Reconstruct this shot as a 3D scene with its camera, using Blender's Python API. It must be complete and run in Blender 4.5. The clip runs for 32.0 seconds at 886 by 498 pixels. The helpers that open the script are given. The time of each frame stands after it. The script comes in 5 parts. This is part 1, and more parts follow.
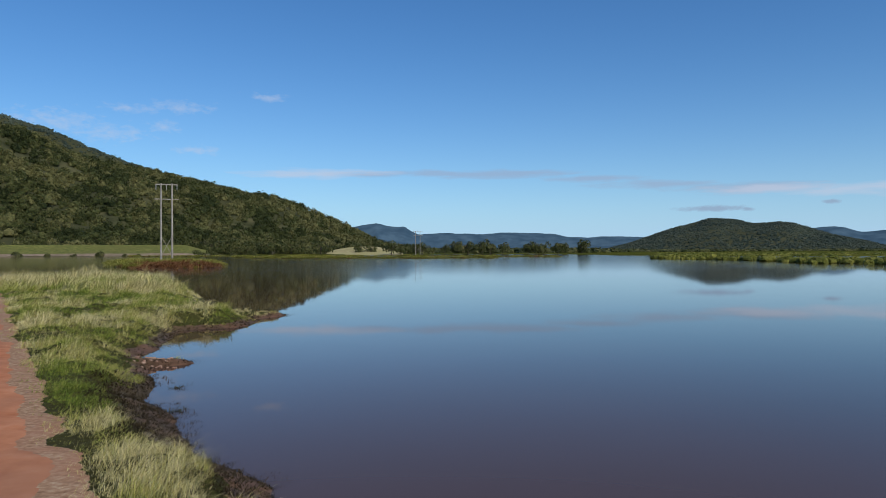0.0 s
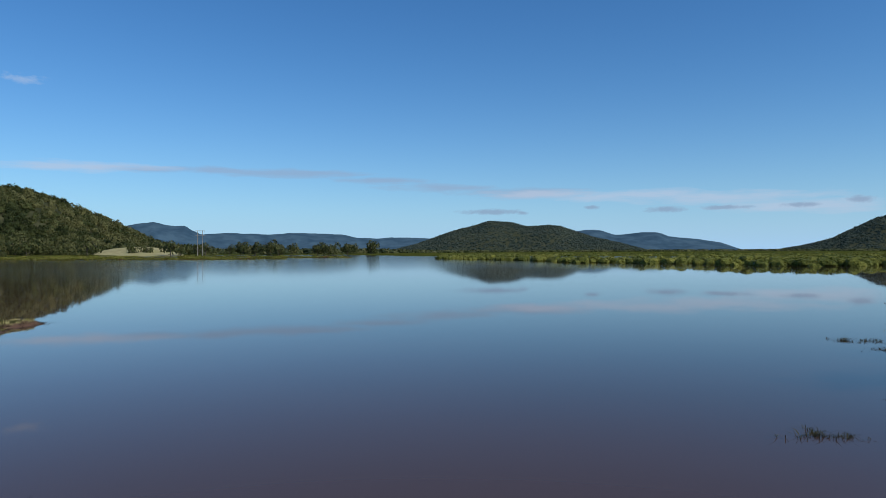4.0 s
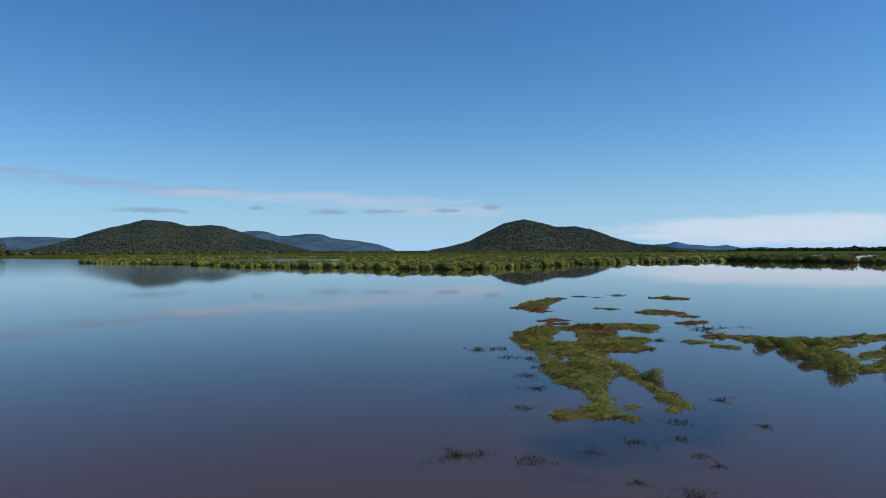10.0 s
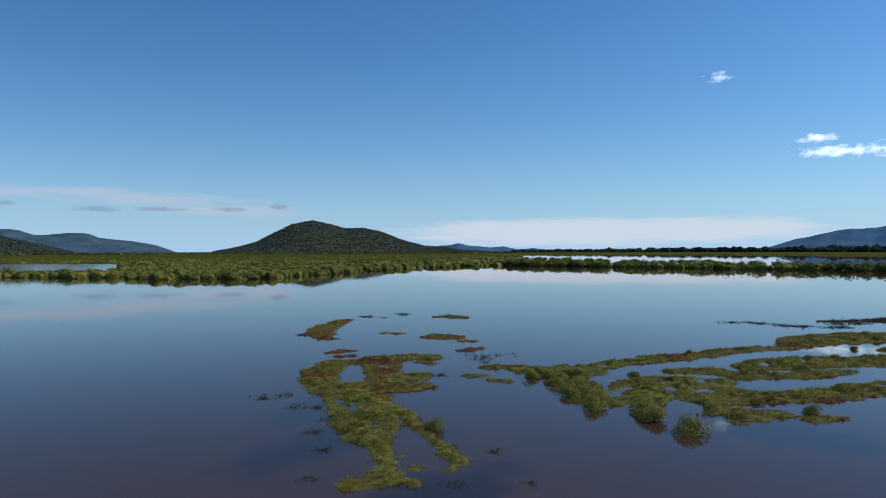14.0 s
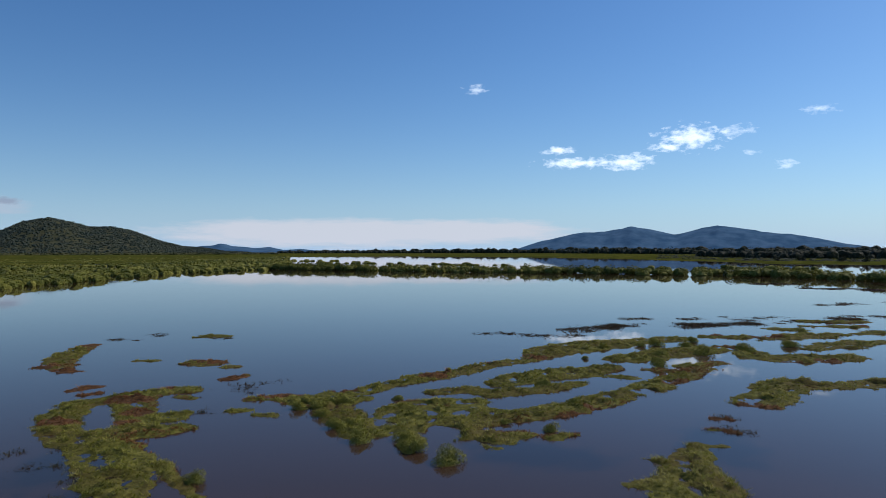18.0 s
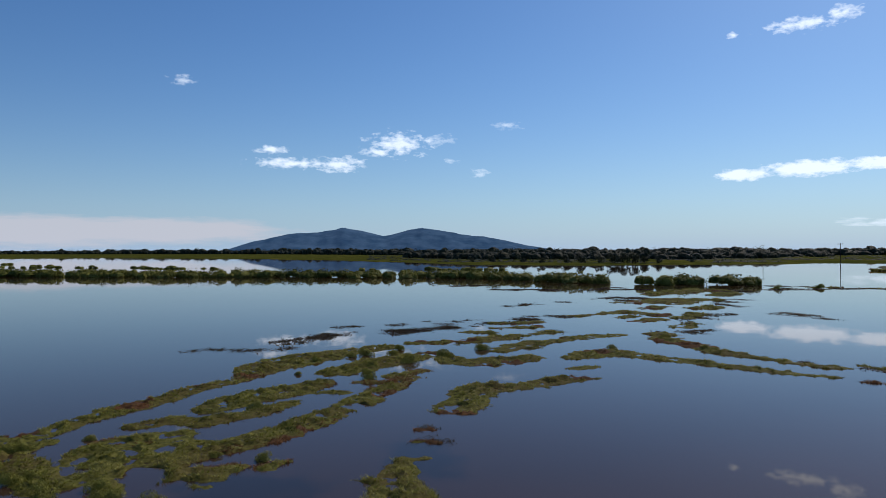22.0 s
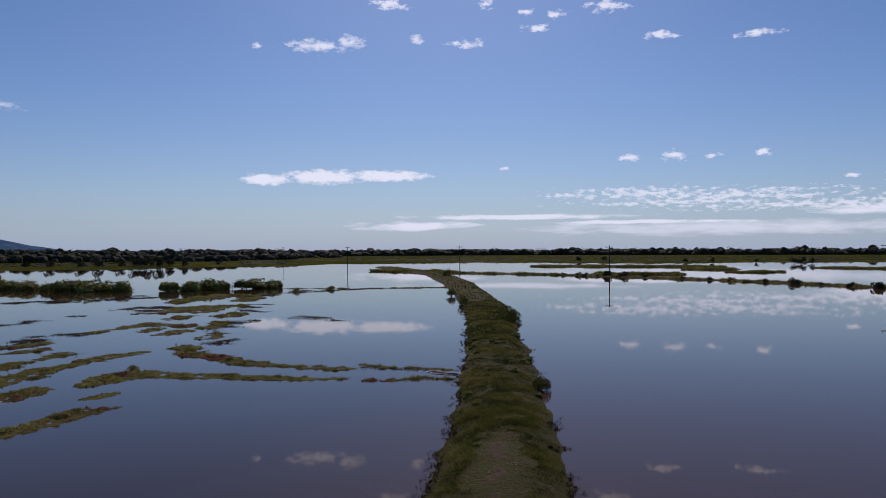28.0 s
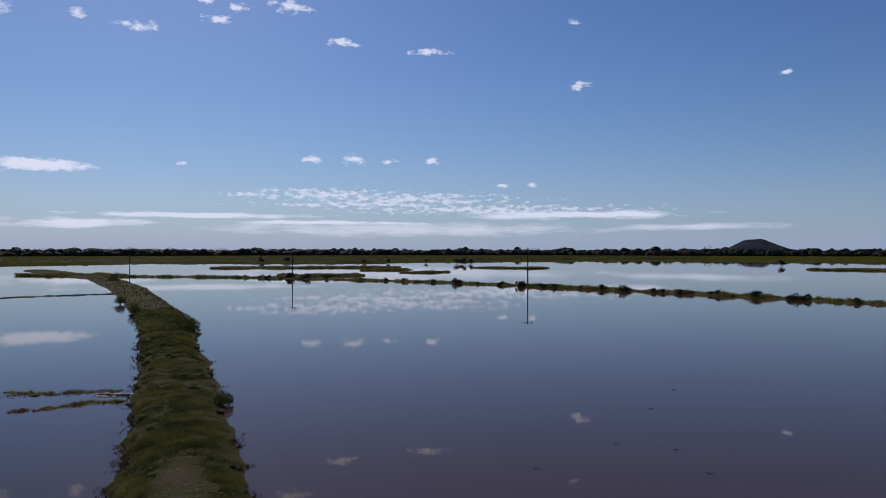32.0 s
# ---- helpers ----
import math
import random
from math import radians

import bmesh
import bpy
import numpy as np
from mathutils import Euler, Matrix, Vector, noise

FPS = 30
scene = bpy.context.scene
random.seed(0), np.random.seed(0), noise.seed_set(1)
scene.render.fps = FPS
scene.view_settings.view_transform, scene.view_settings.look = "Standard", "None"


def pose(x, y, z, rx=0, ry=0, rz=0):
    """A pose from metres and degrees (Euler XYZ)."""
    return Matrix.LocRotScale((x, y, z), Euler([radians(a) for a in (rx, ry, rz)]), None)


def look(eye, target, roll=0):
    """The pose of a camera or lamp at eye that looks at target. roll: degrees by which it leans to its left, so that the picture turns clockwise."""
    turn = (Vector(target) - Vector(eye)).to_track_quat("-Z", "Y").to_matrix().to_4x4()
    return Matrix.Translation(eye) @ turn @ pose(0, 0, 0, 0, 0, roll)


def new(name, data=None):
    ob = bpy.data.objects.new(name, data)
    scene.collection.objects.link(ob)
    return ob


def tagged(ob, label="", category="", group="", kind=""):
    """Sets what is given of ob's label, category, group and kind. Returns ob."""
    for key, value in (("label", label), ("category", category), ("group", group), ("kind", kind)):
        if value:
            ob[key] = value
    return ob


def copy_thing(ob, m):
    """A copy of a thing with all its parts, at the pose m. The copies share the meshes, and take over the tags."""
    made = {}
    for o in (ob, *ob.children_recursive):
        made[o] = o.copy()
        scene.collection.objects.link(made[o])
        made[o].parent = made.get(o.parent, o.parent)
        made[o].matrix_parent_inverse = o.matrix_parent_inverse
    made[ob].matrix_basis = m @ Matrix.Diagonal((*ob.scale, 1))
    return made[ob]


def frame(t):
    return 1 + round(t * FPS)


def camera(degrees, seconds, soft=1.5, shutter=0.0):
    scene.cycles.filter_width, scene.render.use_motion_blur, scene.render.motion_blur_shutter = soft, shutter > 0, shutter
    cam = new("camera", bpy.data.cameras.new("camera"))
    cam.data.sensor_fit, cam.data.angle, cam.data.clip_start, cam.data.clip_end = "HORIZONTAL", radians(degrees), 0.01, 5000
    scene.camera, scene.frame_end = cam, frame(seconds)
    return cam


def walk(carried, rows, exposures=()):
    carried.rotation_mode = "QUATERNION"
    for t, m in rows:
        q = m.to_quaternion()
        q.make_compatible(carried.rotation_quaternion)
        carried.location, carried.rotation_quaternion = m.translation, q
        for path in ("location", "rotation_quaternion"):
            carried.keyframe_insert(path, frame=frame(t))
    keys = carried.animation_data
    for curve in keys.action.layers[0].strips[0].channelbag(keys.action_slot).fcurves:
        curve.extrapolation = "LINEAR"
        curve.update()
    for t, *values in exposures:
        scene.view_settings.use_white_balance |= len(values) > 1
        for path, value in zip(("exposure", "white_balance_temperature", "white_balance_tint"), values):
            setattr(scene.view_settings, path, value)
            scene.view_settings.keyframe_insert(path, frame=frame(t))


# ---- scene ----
cam = camera(64.1, 32.0, soft=0.65)
# seconds, eye, heading clockwise from +y, lean; the view is held 0.2 degrees over level
PATH = [
    (0, 0.298, 0.240, 2.505, -0.000, -0.22),
    (1, 0.318, 0.219, 2.505, 4.120, -0.24),
    (2, 0.314, 0.237, 2.502, 8.311, -0.23),
    (3, 0.287, 0.262, 2.504, 12.663, -0.21),
    (4, 0.293, 0.276, 2.493, 16.915, -0.21),
    (5, 0.305, 0.272, 2.493, 21.185, -0.24),
    (6, 0.327, 0.281, 2.490, 25.569, -0.26),
    (7, 0.353, 0.296, 2.518, 30.176, -0.25),
    (8, 0.332, 0.266, 2.616, 34.961, -0.21),
    (9, 0.314, 0.241, 2.812, 39.420, -0.18),
    (10, 0.284, 0.216, 3.114, 43.546, -0.19),
    (11, 0.231, 0.147, 3.495, 47.719, -0.23),
    (12, 0.206, 0.097, 3.882, 51.906, -0.28),
    (13, 0.187, 0.085, 4.214, 56.200, -0.25),
    (14, 0.171, 0.069, 4.516, 60.525, -0.19),
    (15, 0.125, 0.047, 4.806, 64.915, -0.17),
    (16, 0.065, 0.003, 5.086, 69.220, -0.15),
    (17, 0.017, -0.002, 5.348, 73.645, -0.14),
    (18, 0.022, -0.012, 5.578, 79.175, -0.12),
    (19, 0.003, 0.003, 5.790, 84.916, -0.07),
    (20, -0.003, 0.000, 6.002, 90.643, -0.05),
    (21, -0.040, -0.020, 6.209, 96.331, -0.06),
    (22, -0.078, -0.015, 6.368, 102.087, -0.09),
    (23, -0.068, -0.037, 6.526, 108.073, -0.12),
    (24, -0.102, -0.046, 6.687, 114.195, -0.14),
    (25, -0.160, -0.037, 6.843, 120.357, -0.15),
    (26, -0.206, -0.016, 7.001, 126.591, -0.15),
    (27, -0.210, -0.012, 7.132, 132.800, -0.14),
    (28, -0.193, 0.011, 7.251, 139.093, -0.11),
    (29, -0.218, 0.085, 7.373, 145.442, -0.09),
    (30, -0.293, 0.199, 7.514, 151.755, -0.06),
    (31, -0.343, 0.313, 7.681, 158.102, -0.01),
    (32, -0.344, 0.408, 7.852, 164.357, 0.07),
]
walk(cam, [(t, pose(x, y, z, 90.2, 0, -head) @ pose(0, 0, 0, 0, 0, lean)) for t, x, y, z, head, lean in PATH],
     exposures=[(0, -0.13, 6250, 8), (4, -0.19, 6000, 5), (8, -0.18, 5950, 5), (14, -0.21, 6200, 8), (20, -0.36, 6550, 14), (23, -0.56, 6600, 16), (24, -0.63, 6900, 25), (25, -0.68, 7050, 31), (28, -0.85, 6850, 28), (31, -0.91, 6900, 33), (32, -0.94, 6600, 26)])

# ---- world and sun ----
SUN_AZ, SUN_EL = 140.0, 40.0
SKY_SAT, SKY_TINT, HAZE = 1.15, (0.72, 0.96, 1.17), (4.7, 7.0, 9.9)
CLOUD_PALE, CLOUD_GREY, CLOUD_WHITE = (5.6, 6.1, 7.4), (3.0, 3.8, 5.2), (12.0, 14.0, 16.0)
world = bpy.data.worlds.new("sky")
scene.world = world
world.use_nodes = True
wn, wl = world.node_tree.nodes, world.node_tree.links
wn.clear()
sky = wn.new("ShaderNodeTexSky")
sky.sky_type = 'NISHITA'
sky.sun_disc = False
sky.sun_elevation = radians(SUN_EL)
sky.sun_rotation = radians(SUN_AZ)
sky.altitude = 20
sky.air_density, sky.dust_density, sky.ozone_density = 1.0, 0.45, 3.0
background = wn.new("ShaderNodeBackground")
background.inputs["Strength"].default_value = 0.105
sky_out = wn.new("ShaderNodeOutputWorld")
wl.new(background.outputs[0], sky_out.inputs[0])
# Clouds by heading and height in degrees: centre, half width, half height
PUFFS = [(88.4, 7.95, 1.3, 0.40), (90.0, 6.99, 2.9, 0.45), (93.8, 6.97, 2.0, 0.67), (96.7, 7.92, 1.4, 0.35), (98.4, 8.61, 2.4, 0.96), (129.1, 15.99, 2.4, 0.51), (131.7, 16.41, 1.2, 0.50), (124.4, 15.82, 0.4, 0.28), (137.0, 16.74, 0.6, 0.37)]
BANKS = [(125.0, 5.65, 2.0, 0.50), (129.5, 5.95, 3.4, 0.66), (134.6, 6.08, 3.8, 0.48)]
WISPS = [(81.8, 12.83, 0.9, 0.4), (107.3, 10.04, 1.0, 0.33), (105.1, 6.32, 0.8, 0.34), (102.8, 7.3, 0.6, 0.25), (101.5, 8.9, 1.4, 0.5)]
SCRAPS = [(141.0, 16.36, 1.4, 0.34), (146.7, 17.39, 1.1, 0.33), (156.3, 16.29, 1.3, 0.32), (163.1, 15.76, 1.7, 0.23), (152.2, 18.71, 1.5, 0.44), (145.8, 18.57, 0.6, 0.25), (148.3, 18.34, 0.8, 0.29), (134.8, 19.23, 1.4, 0.41), (142.6, 19.32, 0.5, 0.37),
          (153.9, 7.25, 0.8, 0.35), (157.2, 7.38, 1.1, 0.39), (160.0, 7.21, 0.7, 0.21), (163.4, 7.27, 0.6, 0.33), (144.1, 6.68, 0.4, 0.18), (175.2, 12.97, 0.8, 0.34), (174.8, 17.68, 0.6, 0.20), (171.6, 5.36, 0.4, 0.18), (169.2, 5.33, 0.5, 0.18), (190.2, 12.89, 0.5, 0.16)]
VEILS = [(31.84, 4.35, 6.9, 0.55), (38.19, 4.01, 7.8, 0.62), (43.49, 3.21, 6.9, 0.62), (25.0, 4.55, 6.0, 0.4), (-10.1, 6.2, 6.9, 0.5)]
FAINTS = [(-28.6, 9.28, 3.6, 0.95), (-25.0, 8.75, 2.7, 0.7), (-20.3, 10.91, 2.6, 0.5), (-13.8, 11.99, 1.6, 0.4), (-19.1, 7.78, 2.0, 0.4), (-23.8, 10.58, 1.9, 0.4), (-21.5, 9.38, 1.3, 0.5)]
LILACS = [(0.15, 6.26, 5.5, 0.41), (5.94, 6.23, 6.2, 0.41), (11.9, 5.73, 4.6, 0.34), (17.0, 5.14, 5.2, 0.37), (23.6, 4.67, 6.2, 0.5), (-6.0, 6.15, 4.0, 0.3)]
BANDS = [(70.3, 1.5, 15.5, 1.35), (79.9, 1.6, 11.4, 1.15)]
STREAKS = [(136.8, 2.06, 5.3, 0.40), (146.1, 2.75, 8.2, 0.24), (174.2, 2.91, 11.0, 0.38), (153.4, 2.3, 9.2, 0.18)]
SHEETS = [(161.5, 1.75, 17.0, 0.62), (184.0, 1.9, 7.0, 0.3)]
MOTTLES = [(155.2, 4.48, 5.9, 0.46), (162.0, 4.19, 6.9, 0.46), (158.4, 3.78, 6.4, 0.27), (148.8, 4.44, 1.8, 0.18), (168.0, 3.38, 9.2, 0.32)]
GREYS = [(28.86, 3.45, 0.7, 0.2), (34.35, 3.19, 1.7, 0.29), (38.64, 3.24, 2.2, 0.2), (43.71, 3.29, 1.6, 0.2), (47.53, 3.56, 1.1, 0.29), (20.93, 3.17, 3.2, 0.27), (23.27, 3.09, 0.7, 0.2)]


def w_math(op, a, b=None, c=None, clamp=False):
    m = wn.new("ShaderNodeMath")
    m.operation, m.use_clamp = op, clamp
    for k, v in enumerate((a, b, c)):
        if v is None:
            continue
        if isinstance(v, (int, float)):
            m.inputs[k].default_value = v
        else:
            wl.new(v, m.inputs[k])
    return m.outputs[0]


w_co = wn.new("ShaderNodeTexCoord")
w_sep = wn.new("ShaderNodeSeparateXYZ")
w_rot = wn.new("ShaderNodeVectorRotate")
w_rot.rotation_type = 'Z_AXIS'
w_rot.inputs["Angle"].default_value = radians(80)
wl.new(w_co.outputs["Generated"], w_rot.inputs["Vector"])
wl.new(w_rot.outputs[0], w_sep.inputs[0])
w_az = w_math('DEGREES', w_math('ARCTAN2', w_sep.outputs[0], w_sep.outputs[1]))
w_el = w_math('DEGREES', w_math('ARCSINE', w_sep.outputs[2]))
w_uv = wn.new("ShaderNodeCombineXYZ")
wl.new(w_az, w_uv.inputs[0])
wl.new(w_el, w_uv.inputs[1])


def w_noise(scale, stretch, detail):
    mp = wn.new("ShaderNodeMapping")
    mp.inputs["Scale"].default_value = (stretch, 1, 1)
    no = wn.new("ShaderNodeTexNoise")
    no.inputs["Scale"].default_value, no.inputs["Detail"].default_value, no.inputs["Roughness"].default_value = scale, detail, 0.62
    wl.new(w_uv.outputs[0], mp.inputs["Vector"])
    wl.new(mp.outputs[0], no.inputs["Vector"])
    return no.outputs["Fac"]


def cover(clouds, grain, ragged, soft, most):
    """How much of the sky the clouds of a list hide: 0 to most."""
    near = None
    for a, e, wide, high in clouds:
        v = wn.new("ShaderNodeVectorMath")
        v.operation = 'MULTIPLY_ADD'
        wl.new(w_uv.outputs[0], v.inputs[0])
        v.inputs[1].default_value = (1 / wide, 1 / high, 0)
        v.inputs[2].default_value = (-(a - 80) / wide, -e / high, 0)
        s = wn.new("ShaderNodeVectorMath")
        s.operation = 'LENGTH'
        wl.new(v.outputs[0], s.inputs[0])
        near = s.outputs["Value"] if near is None else w_math('MINIMUM', near, s.outputs["Value"])
    body = w_math('ADD', w_math('SUBTRACT', 1.0, near), w_math('MULTIPLY', w_math('SUBTRACT', grain, 0.5), ragged))
    return w_math('MULTIPLY', w_math('SMOOTH_MIN', w_math('MULTIPLY', w_math('MAXIMUM', body, 0.0), soft), 1.0, 0.3), most, clamp=True)


def lay(under, amount, colour):
    m = wn.new("ShaderNodeMix")
    m.data_type = 'RGBA'
    wl.new(amount, m.inputs[0])
    wl.new(under, m.inputs[6])
    m.inputs[7].default_value = (*colour, 1)
    return m.outputs[2]


w_fine, w_long, w_curd = w_noise(2.4, 0.5, 7), w_noise(1.6, 0.16, 6), w_noise(3.4, 0.38, 4)
w_hue = wn.new("ShaderNodeHueSaturation")
w_hue.inputs["Saturation"].default_value = SKY_SAT
wl.new(sky.outputs[0], w_hue.inputs["Color"])
w_tint = wn.new("ShaderNodeMix")
w_tint.data_type, w_tint.blend_type = 'RGBA', 'MULTIPLY'
w_tint.inputs[0].default_value = 1.0
wl.new(w_hue.outputs[0], w_tint.inputs[6])
w_tint.inputs[7].default_value = (*SKY_TINT, 1)
w_col = w_tint.outputs[2]
w_low = w_math('MULTIPLY', w_math('POWER', 2.718, w_math('MULTIPLY', w_math('ABSOLUTE', w_el), -0.24)), 0.85)
w_col = lay(w_col, w_low, HAZE)
w_col = lay(w_col, cover(LILACS, w_long, 2.0, 1.4, 0.6), (3.4, 4.1, 5.6))
w_col = lay(w_col, cover(VEILS, w_long, 2.0, 1.3, 0.66), CLOUD_PALE)
w_col = lay(w_col, cover(FAINTS, w_fine, 3.4, 0.8, 0.42), CLOUD_PALE)
w_col = lay(w_col, cover(BANDS, w_long, 1.0, 2.4, 0.78), (7.4, 7.7, 8.6))
w_col = lay(w_col, cover(GREYS, w_fine, 1.6, 1.6, 0.75), CLOUD_GREY)
w_col = lay(w_col, cover(SHEETS, w_long, 2.2, 1.3, 0.6), CLOUD_WHITE)
w_col = lay(w_col, cover(STREAKS, w_long, 2.6, 1.7, 0.85), CLOUD_WHITE)
w_col = lay(w_col, cover(MOTTLES, w_curd, 6.5, 1.0, 0.75), CLOUD_WHITE)
w_col = lay(w_col, cover(SCRAPS, w_fine, 4.2, 1.2, 0.9), CLOUD_WHITE)
w_col = lay(w_col, cover(WISPS, w_fine, 4.2, 0.8, 0.55), CLOUD_WHITE)
w_col = lay(w_col, cover(BANKS, w_fine, 1.7, 2.2, 0.95), CLOUD_WHITE)
w_col = lay(w_col, cover(PUFFS, w_fine, 3.2, 1.1, 0.9), CLOUD_WHITE)
wl.new(w_col, background.inputs[0])

sun_data = bpy.data.lights.new("sun", "SUN")
sun_data.energy, sun_data.angle, sun_data.color = 3.8, radians(0.53), (1.0, 0.92, 0.80)
sun = new("sun", sun_data)
_a, _e = radians(SUN_AZ), radians(SUN_EL)
sun.matrix_world = look((300 * math.sin(_a) * math.cos(_e), 300 * math.cos(_a) * math.cos(_e), 300 * math.sin(_e)), (0, 0, 0))


# ---- materials ----
def material(name):
    m = bpy.data.materials.new(name)
    m.use_nodes = True
    n, l = m.node_tree.nodes, m.node_tree.links
    return m, n, l, n["Principled BSDF"]


def noise_node(n, l, scale, detail=4.0, rough=0.55, stretch=None):
    co = n.new("ShaderNodeTexCoord")
    no = n.new("ShaderNodeTexNoise")
    no.inputs["Scale"].default_value, no.inputs["Detail"].default_value, no.inputs["Roughness"].default_value = scale, detail, rough
    if stretch:
        mp = n.new("ShaderNodeMapping")
        mp.inputs["Scale"].default_value = stretch
        l.new(co.outputs["Object"], mp.inputs["Vector"])
        l.new(mp.outputs[0], no.inputs["Vector"])
    else:
        l.new(co.outputs["Object"], no.inputs["Vector"])
    return no.outputs["Fac"]


def ramp(n, l, fac, stops):
    r = n.new("ShaderNodeValToRGB")
    e = r.color_ramp.elements
    for i, (p, c) in enumerate(stops):
        el = e[i] if i < 2 else e.new(p)
        el.position, el.color = p, (*c, 1)
    l.new(fac, r.inputs["Fac"])
    return r.outputs["Color"]


def mix(n, l, fac, a, b, mode='MIX'):
    m = n.new("ShaderNodeMix")
    m.data_type, m.blend_type = 'RGBA', mode
    if isinstance(fac, float):
        m.inputs[0].default_value = fac
    else:
        l.new(fac, m.inputs[0])
    for k, v in ((6, a), (7, b)):
        if isinstance(v, tuple):
            m.inputs[k].default_value = (*v, 1)
        else:
            l.new(v, m.inputs[k])
    return m.outputs[2]


def bump(n, l, bsdf, fac, strength, distance):
    b = n.new("ShaderNodeBump")
    b.inputs["Strength"].default_value, b.inputs["Distance"].default_value = strength, distance
    l.new(fac, b.inputs["Height"])
    l.new(b.outputs[0], bsdf.inputs["Normal"])


def surface(name, stops, scale, stains, stain_scale, roughness=0.85, relief=0.4, depth=0.03, gloss=0.06):
    """Noisy two-scale surface: colour stops over a fine noise, stained by a coarse one."""
    m, n, l, b = material(name)
    fine = noise_node(n, l, scale, 6)
    col = ramp(n, l, fine, stops)
    coarse = noise_node(n, l, stain_scale, 3)
    mask = ramp(n, l, coarse, [(0.42, (0, 0, 0)), (0.62, (1, 1, 1))])
    l.new(mix(n, l, mask, col, mix(n, l, 0.6, col, stains)), b.inputs["Base Color"])
    b.inputs["Roughness"].default_value = roughness
    b.inputs["Specular IOR Level"].default_value = gloss
    bump(n, l, b, fine, relief, depth)
    return m


def foliage(name, stops, by="tone", translucent=0.25, roughness=0.6, grain=0.0, relief=0.9):
    """Leaf colour that varies from plant to plant and from leaf to leaf."""
    m, n, l, b = material(name)
    at = n.new("ShaderNodeAttribute")
    at.attribute_name = by
    geo = n.new("ShaderNodeNewGeometry")
    add = n.new("ShaderNodeMath")
    add.operation = 'MULTIPLY_ADD'
    add.inputs[1].default_value = 0.35
    l.new(geo.outputs["Random Per Island"], add.inputs[0])
    sc = n.new("ShaderNodeMath")
    sc.operation = 'MULTIPLY'
    sc.inputs[1].default_value = 0.65
    l.new(at.outputs["Fac"], sc.inputs[0])
    l.new(sc.outputs[0], add.inputs[2])
    tone = add.outputs[0]
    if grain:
        # Noise puts the shade of gaps between leaf clumps into the tone.
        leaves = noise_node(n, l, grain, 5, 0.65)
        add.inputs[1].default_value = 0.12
        gap_shade = n.new("ShaderNodeMath")
        gap_shade.operation = 'MULTIPLY_ADD'
        l.new(leaves, gap_shade.inputs[0])
        gap_shade.inputs[1].default_value = 1.5
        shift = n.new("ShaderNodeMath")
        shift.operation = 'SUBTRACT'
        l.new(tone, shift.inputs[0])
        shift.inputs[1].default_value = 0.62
        l.new(shift.outputs[0], gap_shade.inputs[2])
        tone = gap_shade.outputs[0]
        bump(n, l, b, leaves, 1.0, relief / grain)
    col = ramp(n, l, tone, stops)
    l.new(col, b.inputs["Base Color"])
    b.inputs["Roughness"].default_value = roughness
    b.inputs["Specular IOR Level"].default_value = 0.05
    tr = n.new("ShaderNodeBsdfTranslucent")
    l.new(col, tr.inputs["Color"])
    mx = n.new("ShaderNodeMixShader")
    mx.inputs[0].default_value = translucent
    l.new(b.outputs[0], mx.inputs[1])
    l.new(tr.outputs[0], mx.inputs[2])
    l.new(mx.outputs[0], n["Material Output"].inputs["Surface"])
    return m


# beds of drowned weed that darken the water: centre and half widths
WEED_BEDS = [(11.2, 6.6, 3.0, 1.4), (13.6, 10.9, 3.4, 1.3), (16.4, 13.2, 2.4, 1.6), (21.5, -4.0, 2.6, 1.3), (19.6, 1.2, 1.6, 2.4)]


